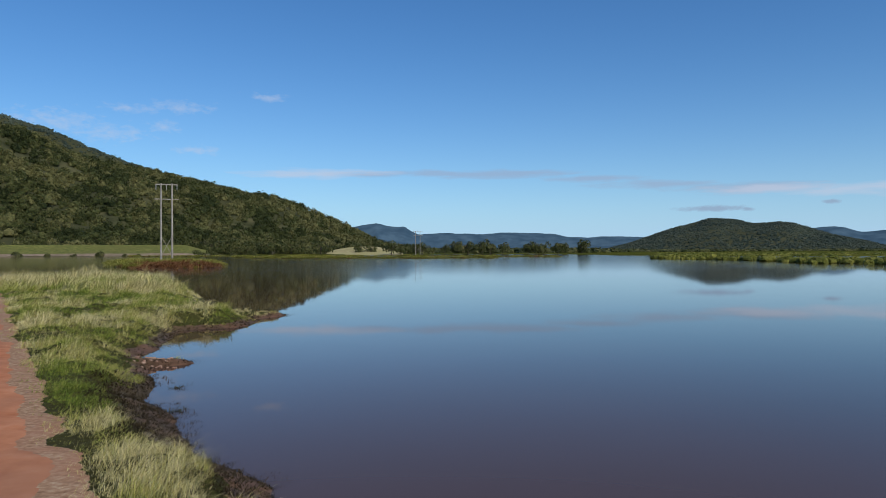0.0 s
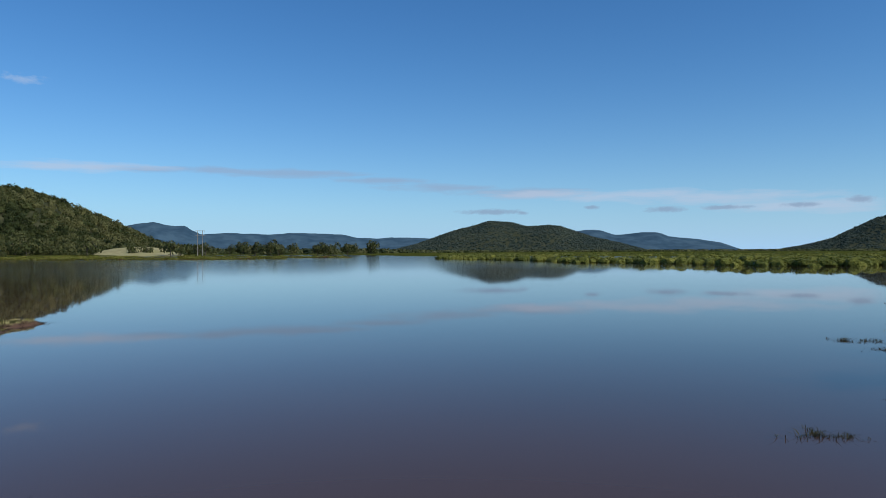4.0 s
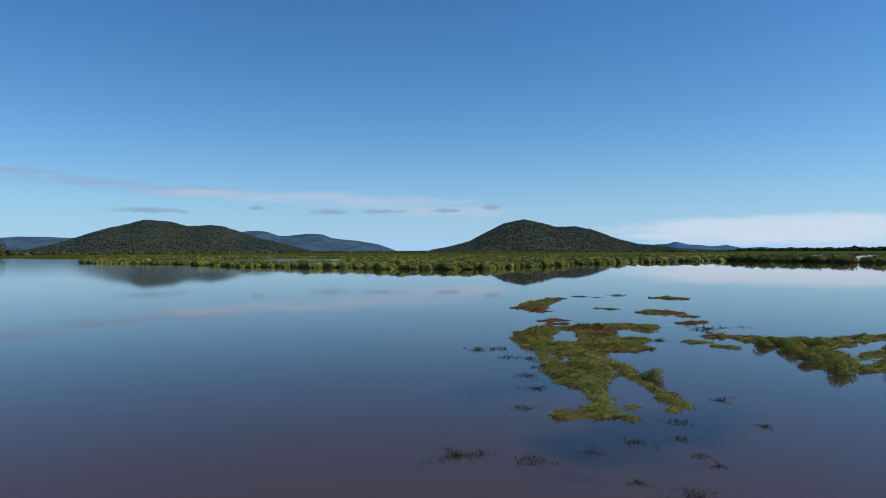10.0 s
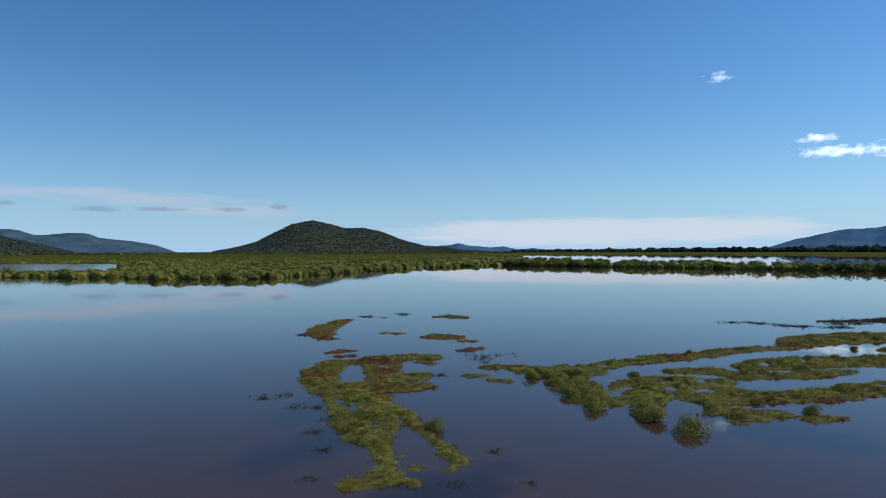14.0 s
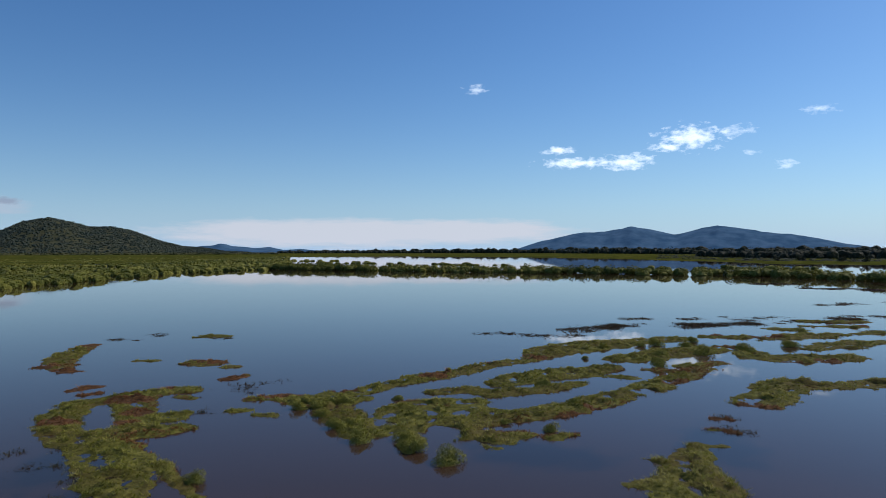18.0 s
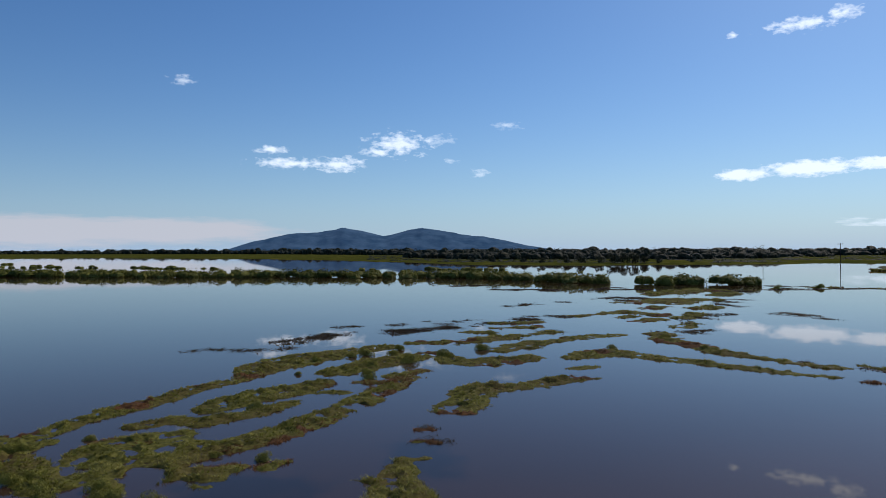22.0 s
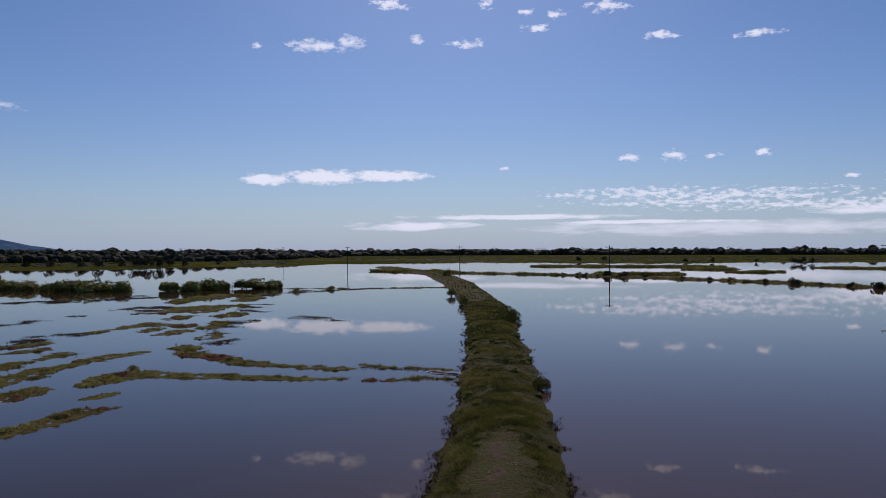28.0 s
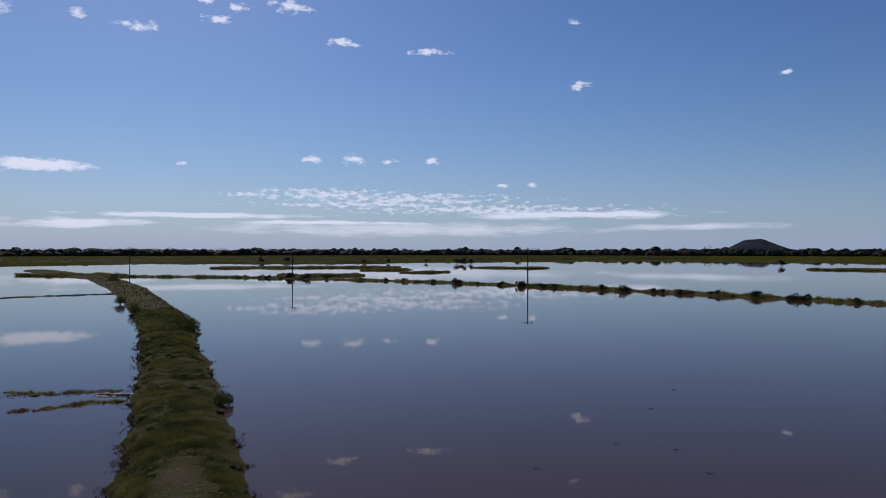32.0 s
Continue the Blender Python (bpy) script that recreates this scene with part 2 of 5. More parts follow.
def water_material():
    m, n, l, b = material("turbid_water")

    def link(v, socket):
        if isinstance(v, (int, float)):
            socket.default_value = v
        else:
            l.new(v, socket)

    def math_node(op, p, q, r=0.0):
        k = n.new("ShaderNodeMath")
        k.operation = op
        for i, v in enumerate((p, q, r)):
            link(v, k.inputs[i])
        return k.outputs[0]
    co = n.new("ShaderNodeTexCoord")
    near = 9.0
    for x, y, wide, long in WEED_BEDS:
        v = n.new("ShaderNodeVectorMath")
        v.operation = 'MULTIPLY_ADD'
        l.new(co.outputs["Object"], v.inputs[0])
        v.inputs[1].default_value, v.inputs[2].default_value = (1 / wide, 1 / long, 0), (-x / wide, -y / long, 0)
        d = n.new("ShaderNodeVectorMath")
        d.operation = 'LENGTH'
        l.new(v.outputs[0], d.inputs[0])
        near = math_node('MINIMUM', d.outputs["Value"], near)
    bed = math_node('MULTIPLY_ADD', noise_node(n, l, 0.9, 5), 1.6, near)
    flow = n.new("ShaderNodeVectorMath")
    flow.operation = 'DOT_PRODUCT'
    l.new(co.outputs["Object"], flow.inputs[0])
    flow.inputs[1].default_value = (0.8 / 40, 0.35 / 40, 0)
    silt = math_node('MULTIPLY_ADD', noise_node(n, l, 0.05, 3), 0.4, flow.outputs["Value"])
    brown = ramp(n, l, silt, [(0.1, (0.084, 0.047, 0.031)), (0.35, (0.077, 0.042, 0.028)), (0.55, (0.049, 0.028, 0.018))])
    l.new(mix(n, l, ramp(n, l, math_node('SUBTRACT', bed, 0.9), [(0.45, (1, 1, 1)), (0.95, (0, 0, 0))]), brown, (0.026, 0.018, 0.015)), b.inputs["Base Color"])
    wind = n.new("ShaderNodeVectorMath")
    wind.operation = 'DOT_PRODUCT'
    l.new(co.outputs["Object"], wind.inputs[0])
    wind.inputs[1].default_value = (-0.4 / 200, 1.0 / 200, 0)
    breeze = math_node('MULTIPLY_ADD', noise_node(n, l, 0.02, 3), 0.25, wind.outputs["Value"])
    l.new(ramp(n, l, breeze, [(0.25, (0.02, 0.02, 0.02)), (0.35, (0.03, 0.03, 0.03)), (0.6, (0.075, 0.075, 0.075))]), b.inputs["Roughness"])
    b.inputs["IOR"].default_value = 1.23
    swell = noise_node(n, l, 0.5, 2, 0.5)
    ripple = noise_node(n, l, 3.0, 2, 0.5, (1.0, 0.35, 1.0))
    gust = ramp(n, l, noise_node(n, l, 0.035, 2), [(0.5, (0, 0, 0)), (0.66, (0.10, 0.10, 0.10))])
    bump(n, l, b, math_node('MULTIPLY_ADD', ripple, gust, swell), 0.03, 0.05)
    return m


WATER = water_material()
PLAIN = surface("marsh_plain", [(0.25, (0.03, 0.036, 0.008)), (0.5, (0.068, 0.072, 0.014)), (0.75, (0.16, 0.142, 0.03))], 0.10, (0.045, 0.055, 0.012), 0.012, gloss=0.0)
TURF = surface("wet_turf", [(0.3, (0.035, 0.036, 0.009)), (0.5, (0.10, 0.098, 0.02)), (0.75, (0.19, 0.175, 0.04))], 6.0, (0.085, 0.055, 0.02), 0.3, relief=0.8, depth=0.08)
RUSSET_TURF = surface("russet_turf", [(0.3, (0.045, 0.022, 0.010)), (0.5, (0.11, 0.052, 0.022)), (0.75, (0.19, 0.095, 0.038))], 6.0, (0.05, 0.03, 0.015), 0.4, relief=0.8, depth=0.08)
MUD = surface("wet_mud", [(0.3, (0.06, 0.034, 0.02)), (0.7, (0.17, 0.095, 0.058))], 2.5, (0.05, 0.045, 0.02), 0.3, roughness=0.55)
RED_DIRT = surface("red_dirt", [(0.3, (0.36, 0.125, 0.055)), (0.55, (0.48, 0.19, 0.09)), (0.8, (0.56, 0.28, 0.16))], 2.2, (0.30, 0.15, 0.09), 0.4, relief=0.5, depth=0.03)
HILL_SOIL = surface("hill_soil", [(0.3, (0.03, 0.035, 0.015)), (0.7, (0.09, 0.085, 0.04))], 0.05, (0.05, 0.05, 0.02), 0.01)
SWARD = surface("mown_grass", [(0.3, (0.075, 0.088, 0.02)), (0.7, (0.18, 0.175, 0.05))], 0.35, (0.12, 0.115, 0.035), 0.05)
BITUMEN = surface("road_bitumen", [(0.3, (0.10, 0.095, 0.09)), (0.7, (0.17, 0.16, 0.15))], 1.5, (0.2, 0.18, 0.15), 0.1)
WOOD = surface("weathered_wood", [(0.3, (0.25, 0.22, 0.18)), (0.7, (0.45, 0.41, 0.36))], 4.0, (0.2, 0.17, 0.14), 0.5)
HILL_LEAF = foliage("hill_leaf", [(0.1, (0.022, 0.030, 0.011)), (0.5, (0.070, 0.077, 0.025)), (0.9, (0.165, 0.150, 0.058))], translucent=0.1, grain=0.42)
# Bluer and flatter than hill_leaf: distance haze put into the leaf colour.
HAZED_FAR_LEAF = foliage("hazed_far_leaf", [(0.1, (0.040, 0.056, 0.046)), (0.9, (0.088, 0.102, 0.068))], translucent=0.1, grain=0.2)
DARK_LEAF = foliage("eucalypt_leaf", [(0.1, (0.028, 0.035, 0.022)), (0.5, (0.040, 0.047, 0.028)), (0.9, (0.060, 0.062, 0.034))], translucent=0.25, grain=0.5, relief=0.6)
MANGROVE = foliage("mangrove_leaf", [(0.1, (0.075, 0.088, 0.018)), (0.5, (0.15, 0.155, 0.03)), (0.9, (0.26, 0.24, 0.05))], translucent=0.15, grain=2.2)
HERB = foliage("herb_leaf", [(0.1, (0.05, 0.066, 0.012)), (0.5, (0.12, 0.14, 0.022)), (0.9, (0.23, 0.23, 0.045))], translucent=0.4, grain=9.0, relief=0.4)
GRASS = foliage("grass_blade", [(0.05, (0.13, 0.18, 0.028)), (0.35, (0.29, 0.33, 0.055)), (0.62, (0.52, 0.45, 0.14)), (0.95, (0.76, 0.65, 0.35))], translucent=0.35)
MARSH_GRASS = foliage("marsh_grass", [(0.05, (0.06, 0.066, 0.012)), (0.35, (0.17, 0.172, 0.028)), (0.7, (0.29, 0.275, 0.055)), (0.97, (0.42, 0.36, 0.12))], translucent=0.25)
STALK = foliage("drowned_stalk", [(0.1, (0.022, 0.018, 0.012)), (0.9, (0.07, 0.05, 0.025))])
RED_WEED = foliage("red_weed", [(0.1, (0.12, 0.050, 0.022)), (0.9, (0.28, 0.135, 0.055))])


def hazed_range_material(name, near, far):
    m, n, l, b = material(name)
    # Bluish air haze is put into the base colour and the glow.
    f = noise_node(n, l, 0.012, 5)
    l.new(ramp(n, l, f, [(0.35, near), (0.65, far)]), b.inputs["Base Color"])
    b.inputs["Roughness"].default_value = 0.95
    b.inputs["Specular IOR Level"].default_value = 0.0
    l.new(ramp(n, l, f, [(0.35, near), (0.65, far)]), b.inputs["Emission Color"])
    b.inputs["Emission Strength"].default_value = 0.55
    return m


HAZED_BLUE_RANGE = hazed_range_material("distant_range_haze", (0.026, 0.062, 0.115), (0.052, 0.100, 0.165))
HAZED_GREY_RANGE = hazed_range_material("distant_grey_range_haze", (0.028, 0.052, 0.078), (0.050, 0.082, 0.112))
DARK_RANGE = hazed_range_material("distant_dark_hill_haze", (0.020, 0.026, 0.034), (0.030, 0.036, 0.044))


# ---- mesh helpers ----
rng = np.random.default_rng(7)
LATTICE = np.random.default_rng(11).random((256, 256))


def value_noise(x, y, scale):
    x, y = np.asarray(x) / scale, np.asarray(y) / scale
    i, j = np.floor(x).astype(int), np.floor(y).astype(int)
    u, v = x - i, y - j
    u, v = u * u * (3 - 2 * u), v * v * (3 - 2 * v)
    g = lambda a, b: LATTICE[a % 256, b % 256]
    return (g(i, j) * (1 - u) + g(i + 1, j) * u) * (1 - v) + (g(i, j + 1) * (1 - u) + g(i + 1, j + 1) * u) * v


def fbm(x, y, scale, octaves=4):
    """Fractal noise about zero."""
    out, amp = 0, 1.0
    for k in range(octaves):
        out = out + amp * (value_noise(np.asarray(x) + 37.1 * k, np.asarray(y) + 11.7 * k, scale) - 0.5)
        scale, amp = scale / 2, amp / 2
    return out


def mesh_of(name, v, f, tone=None, smooth=False):
    v, f = np.asarray(v, np.float32), np.asarray(f, np.int32)
    me = bpy.data.meshes.new(name)
    me.vertices.add(len(v))
    me.vertices.foreach_set("co", v.ravel())
    me.loops.add(f.size)
    me.loops.foreach_set("vertex_index", f.ravel())
    me.polygons.add(len(f))
    me.polygons.foreach_set("loop_start", np.arange(len(f), dtype=np.int32) * f.shape[1])
    if smooth:
        me.polygons.foreach_set("use_smooth", np.ones(len(f), bool))
    me.update(calc_edges=True)
    if tone is not None:
        me.attributes.new("tone", 'FLOAT', 'POINT').data.foreach_set("value", np.asarray(tone, np.float32))
    return me


def put(name, me, mat, parent=None, label="", **tags):
    ob = new(name, me)
    me.materials.append(mat) if not me.materials else None
    if parent:
        ob.parent = parent
    return tagged(ob, label, **tags)


def part(name, bm, mat, parent, label=""):
    me = bpy.data.meshes.new(name)
    bm.to_mesh(me)
    bm.free()
    return put(name, me, mat, parent, label)


def grid_faces(rows, cols):
    i = np.arange(rows * cols).reshape(rows, cols)
    return np.stack([i[:-1, :-1], i[1:, :-1], i[1:, 1:], i[:-1, 1:]], -1).reshape(-1, 4)


def compact(v, f):
    used, inv = np.unique(f.ravel(), return_inverse=True)
    return v[used], inv.reshape(f.shape)


def chain_depth(x, y, chains):
    """How far inside the union of tapered capsules a place lies (negative outside)."""
    best = np.full(np.shape(x), -1e9)
    for ch in chains:
        ch = ch if len(ch) > 1 else [ch[0], ch[0]]
        for (ax, ay, ar), (bx, by, br) in zip(ch, ch[1:]):
            dx, dy = bx - ax, by - ay
            s = np.clip(((x - ax) * dx + (y - ay) * dy) / (dx * dx + dy * dy + 1e-9), 0, 1)
            best = np.maximum(best, ar + s * (br - ar) - np.hypot(x - ax - s * dx, y - ay - s * dy))
    return best


def polar(az, r):
    a = np.radians(az)
    return r * np.sin(a), r * np.cos(a)


def blades(x, y, z, height, width, per, lean=0.5, tone=None, wind=(0.0, 0.0), bent=True):
    """Tufts of grass blades, three faces a bent blade and one a short one: vertices, triangles, tone."""
    n = len(x)
    k = n * per
    X, Y, Z = (np.repeat(a, per) for a in (x, y, z))
    h = np.repeat(height, per) * rng.uniform(0.55, 1.1, k)
    w = np.repeat(width, per) * rng.uniform(0.6, 1.2, k)
    a = rng.uniform(0, 2 * np.pi, k)
    out = rng.uniform(0.1, lean, k) * h
    bx, by = X + rng.normal(0, 0.35, k) * h * 0.5, Y + rng.normal(0, 0.35, k) * h * 0.5
    px, py = -np.sin(a) * w, np.cos(a) * w
    ca, sa = np.cos(a) * out + wind[0] * h, np.sin(a) * out + wind[1] * h
    t = np.repeat(rng.random(n) if tone is None else tone, per)
    if not bent:
        v = np.stack([np.stack([bx - px, by - py, Z], -1), np.stack([bx + px, by + py, Z], -1), np.stack([bx + ca, by + sa, Z + h * rng.uniform(0.7, 1, k)], -1)], 1)
        return v.reshape(-1, 3), np.arange(3 * k).reshape(-1, 3), np.repeat(t, 3)
    v = np.stack([np.stack([bx - px, by - py, Z], -1), np.stack([bx + px, by + py, Z], -1),
                  np.stack([bx + 0.35 * ca - 0.8 * px, by + 0.35 * sa - 0.8 * py, Z + 0.62 * h], -1),
                  np.stack([bx + 0.35 * ca + 0.8 * px, by + 0.35 * sa + 0.8 * py, Z + 0.62 * h], -1),
                  np.stack([bx + ca, by + sa, Z + h * (1 - 0.25 * rng.random(k))], -1)], 1)
    i = np.arange(k)[:, None] * 5
    f = np.concatenate([i + [[0, 1, 3]], i + [[0, 3, 2]], i + [[2, 3, 4]]], 0)
    return v.reshape(-1, 3), f, np.repeat(t, 5)


def crown_shape(seed, leaves, blobs=5, leaf=0.3, flat=0.75, floor=0.0, spread=0.55, jitter=0.45):
    """A unit crown: leaf triangles over a cluster of lumps, uneven and with gaps."""
    g = np.random.default_rng(seed)
    c = np.stack([g.uniform(-spread, spread, blobs), g.uniform(-spread, spread, blobs), g.uniform(0.25, 0.75, blobs) * flat + floor], 1)
    r = g.uniform(0.28, 0.5, blobs) * (0.75 + 0.45 * (0.55 / (spread + 0.2) - 0.3))
    w = g.choice(blobs, leaves, p=r**2 / (r**2).sum())
    d = g.normal(size=(leaves, 3))
    d[:, 2] = np.where(g.random(leaves) < 0.75, np.abs(d[:, 2]), d[:, 2])
    d /= np.linalg.norm(d, axis=1)[:, None]
    p = c[w] + d * (r[w] * g.uniform(0.75, 1.08, leaves))[:, None] * [1, 1, flat]
    nrm = d + g.normal(0, jitter, (leaves, 3))
    u = np.cross(nrm, g.normal(size=(leaves, 3)))
    u /= np.linalg.norm(u, axis=1)[:, None] + 1e-9
    q = np.cross(nrm, u)
    q /= np.linalg.norm(q, axis=1)[:, None] + 1e-9
    s = leaf * g.uniform(0.6, 1.3, leaves)[:, None]
    tri = np.stack([p + u * s, p - 0.5 * u * s + 0.8 * q * s, p - 0.5 * u * s - 0.8 * q * s], 1)
    tri[..., 2] = np.maximum(tri[..., 2], 0.0)
    return tri


def lumpy_crown(seed, blobs, leaves, leaf=0.14, spread=0.4, flat=0.75, floor=0.0, fine=1):
    """A unit crown of solid lumps of foliage, ragged with loose leaf clumps: triangles."""
    g = np.random.default_rng(seed)
    bm = bmesh.new()
    bmesh.ops.create_icosphere(bm, subdivisions=fine, radius=1)
    ball = np.array([[v.co[:] for v in f.verts] for f in bm.faces])
    bm.free()
    ball = ball[ball[..., 2].mean(1) > -0.5]
    tris = []
    for k in range(blobs):
        r = g.uniform(0.32, 0.5) if blobs > 1 else 0.62
        c = [g.uniform(-spread, spread) * (blobs > 1), g.uniform(-spread, spread) * (blobs > 1), g.uniform(0.2, 0.62) * flat + floor]
        a = g.uniform(0, 6.28)
        turn = np.array([[math.cos(a), -math.sin(a), 0], [math.sin(a), math.cos(a), 0], [0, 0, 1]])
        b = ball @ turn.T
        b = b * (1 + 0.32 * np.sin(b[..., 0] * 7 + k) * np.sin(b[..., 1] * 6 + 2 * k) * np.cos(b[..., 2] * 5))[..., None]
        tris.append(b * r * [1, 1, flat] + c)
    tri = np.concatenate(tris)
    tri[..., 2] = np.maximum(tri[..., 2], 0.0)
    return np.concatenate([tri, crown_shape(seed + 500, leaves, max(3, blobs), leaf, flat, floor + 0.04, spread, 0.5)])


def scatter_crowns(shapes, x, y, z, radius, height, tone=None):
    """Many crowns in one mesh."""
    n = len(x)
    kind = rng.integers(0, len(shapes), n)
    turn = rng.uniform(0, 2 * np.pi, n)
    tone = rng.random(n) if tone is None else tone
    vs, ts = [], []
    for k, s in enumerate(shapes):
        m = np.where(kind == k)[0]
        if not len(m):
            continue
        c, sn = np.cos(turn[m])[:, None, None], np.sin(turn[m])[:, None, None]
        X = (s[None, ..., 0] * c - s[None, ..., 1] * sn) * radius[m][:, None, None] + x[m][:, None, None]
        Y = (s[None, ..., 0] * sn + s[None, ..., 1] * c) * radius[m][:, None, None] + y[m][:, None, None]
        Z = s[None, ..., 2] * height[m][:, None, None] + z[m][:, None, None]
        vs.append(np.stack([X, Y, Z], -1).reshape(-1, 3))
        ts.append(np.repeat(tone[m], s.shape[0] * 3))
    v = np.concatenate(vs)
    return v, np.arange(len(v)).reshape(-1, 3), np.concatenate(ts)


HILL_CROWNS = [lumpy_crown(s, 2, 62, 0.115, 0.3, 0.75, 0.0) for s in range(8)]
FAR_CROWNS = [lumpy_crown(s, 1, 5, 0.2, 0.38, 0.65, -0.1) for s in range(20, 26)]
DOME_CROWNS = [lumpy_crown(s, 1, 12, 0.08, 0.3, 0.7, -0.05, 2) for s in range(60, 66)]
NEAR_CROWNS = [lumpy_crown(s, 2, 110, 0.075, 0.16, 0.85, -0.2, 2) for s in range(70, 78)]
BELT_CROWNS = [lumpy_crown(s, 1, 44, 0.10, 0.3, 0.8, -0.15, 2) for s in range(50, 58)]

# ---- water and ground ----
ang = np.radians(np.arange(0, 360, 3.0))
rings = np.array([0.01, 40, 400, 4900.0])
wv = np.stack([np.outer(rings, np.sin(ang)), np.outer(rings, np.cos(ang)), np.zeros((4, len(ang)))], -1).reshape(-1, 3)
ii = np.arange(4 * len(ang)).reshape(4, -1)
jj = np.roll(ii, -1, axis=1)
water = put("water", mesh_of("water", wv, np.stack([ii[:-1], jj[:-1], jj[1:], ii[1:]], -1).reshape(-1, 4)), WATER,
            label="calm brown floodwater mirroring the blue sky", category="water", kind="structure")

# Shore of the mainland: heading and distance at which the plain begins
SHORE_AZ = [-180, -120, -60, -33, -25, -16, -7, 0, 8, 14, 20, 30, 45, 60, 66, 75, 85, 95, 104, 113, 122, 130, 134, 141, 150, 157, 165, 172, 180]
SHORE_R = [640, 300, 500, 600, 600, 560, 560, 560, 600, 420, 360, 330, 340, 400, 800, 900, 700, 480, 345, 335, 345, 400, 410, 470, 450, 440, 500, 560, 640]


def shore_radius(az):
    return np.interp(az, SHORE_AZ, SHORE_R)


def plain_height(x, y):
    r, az = np.hypot(x, y), np.degrees(np.arctan2(x, y))
    d = r - shore_radius(az) + 60 * fbm(x, y, 90, 4)
    return np.clip(d * 0.02, -0.7, 0.7) + np.clip((r - 700) * 0.001, 0, 0.8) + 0.25 * fbm(x, y, 25, 3) * (d > 0)


ga = np.concatenate([np.arange(-180, -165, 0.5), np.arange(-165, -40, 3.0), np.arange(-40, 180, 0.6)])
ga = ga[ga < 180]
gr = np.concatenate([[0.5], np.geomspace(4, 200, 10), np.geomspace(206, 1500, 90), np.geomspace(1600, 4800, 14)])
GA, GR = np.meshgrid(ga, gr)
gx, gy = polar(GA, GR)
gv = np.stack([gx, gy, plain_height(gx, gy)], -1).reshape(-1, 3)
ii = np.arange(GA.size).reshape(GA.shape)
jj = np.roll(ii, -1, axis=1)
ground = put("ground", mesh_of("ground", gv, np.stack([ii[:-1], jj[:-1], jj[1:], ii[1:]], -1).reshape(-1, 4), smooth=True), PLAIN,
             label="flat olive grass plain and muddy lake bed", category="ground", kind="structure")


# ---- hills ----
def hill(name, label, azs, els, ridge, near, far, trees, size, leaf, crowns, step=0.15, kind=""):
    """A ridge whose crest rises by the given angles; wooded if trees is set."""
    az = np.arange(azs[0], azs[-1] + step, step)
    r = np.concatenate([np.linspace(near, ridge, 40), np.linspace(ridge, far, 14)[1:]])
    A, R = np.meshgrid(az, r)

    def height(A, R):
        x, y = polar(A, R)
        crest = np.tan(np.radians(np.interp(A, azs, els))) * ridge + 3
        s = np.where(R < ridge, (R - near) / (ridge - near), (far - R) / (far - ridge)).clip(0, 1)
        crest = crest * (1 + (0.02 if trees else 0.09) * fbm(A, 0 * A + ridge / 100, 1.6, 5))
        lump = fbm(x, y, (ridge - near) * 0.35, 4) * crest * (0.35 if ridge < 1500 else 0.18) * s * (1 - s) * 4
        return crest * (s * s * (3 - 2 * s)) ** 0.8 + lump - 1.0
    x, y = polar(A, R)
    v = np.stack([x, y, height(A, R)], -1).reshape(-1, 3)
    ob = put(name, mesh_of(name, v, grid_faces(*A.shape), smooth=True), leaf if not trees else HILL_SOIL, label=label, category="hill", kind=kind)
    if trees:
        ta = rng.uniform(max(azs[0], -40), azs[-1], trees)
        tr = near + (ridge * 1.03 - near) * rng.random(trees) ** 0.75
        tx, ty = polar(ta, tr)
        tz = height(ta, tr)
        s = size * rng.uniform(0.45, 1.3, trees)
        tone = np.clip(0.5 + 1.3 * fbm(tx, ty, 30, 3) + rng.normal(0, 0.22, trees), 0, 1)
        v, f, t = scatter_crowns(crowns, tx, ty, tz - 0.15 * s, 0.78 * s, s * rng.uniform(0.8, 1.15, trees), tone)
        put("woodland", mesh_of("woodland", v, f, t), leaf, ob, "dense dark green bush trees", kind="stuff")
    return ob


hill("hill", "steep wooded hillside of grey-green bush above the water", [-75, -50, -32, -29.5, -26.5, -25, -23, -21, -19, -17, -14.9, -12.8, -9.7, -7, -5.6, -4.3, -2],
     [10.2, 9.6, 8.0, 7.5, 6.5, 6.2, 5.9, 5.6, 5.2, 4.65, 3.95, 3.35, 2.2, 1.25, 0.55, 0.1, 0.0], 1250, 650, 1800, 6200, 11.5, HILL_LEAF, HILL_CROWNS, 0.4)
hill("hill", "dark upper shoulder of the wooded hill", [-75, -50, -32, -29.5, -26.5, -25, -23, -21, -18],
     [11.4, 11.0, 9.3, 8.8, 7.45, 7.0, 6.3, 5.6, 3.5], 1850, 1350, 2300, 3400, 10, HAZED_FAR_LEAF, FAR_CROWNS, 0.4)
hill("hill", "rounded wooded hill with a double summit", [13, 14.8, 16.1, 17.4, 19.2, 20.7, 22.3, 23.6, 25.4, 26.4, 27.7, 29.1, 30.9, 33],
     [0.1, 0.55, 1.0, 1.45, 1.9, 2.35, 2.3, 1.95, 2.0, 1.9, 1.45, 1.0, 0.6, 0.0], 2100, 1450, 2700, 7500, 7.5, HAZED_FAR_LEAF, FAR_CROWNS)
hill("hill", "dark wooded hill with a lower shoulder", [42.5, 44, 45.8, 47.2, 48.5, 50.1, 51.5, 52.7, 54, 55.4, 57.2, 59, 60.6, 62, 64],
     [0.05, 0.3, 0.8, 1.55, 2.2, 2.5, 2.2, 1.85, 1.9, 1.65, 0.9, 0.45, 0.35, 0.1, 0.0], 1900, 1350, 2500, 7000, 7.0, HAZED_FAR_LEAF, FAR_CROWNS)
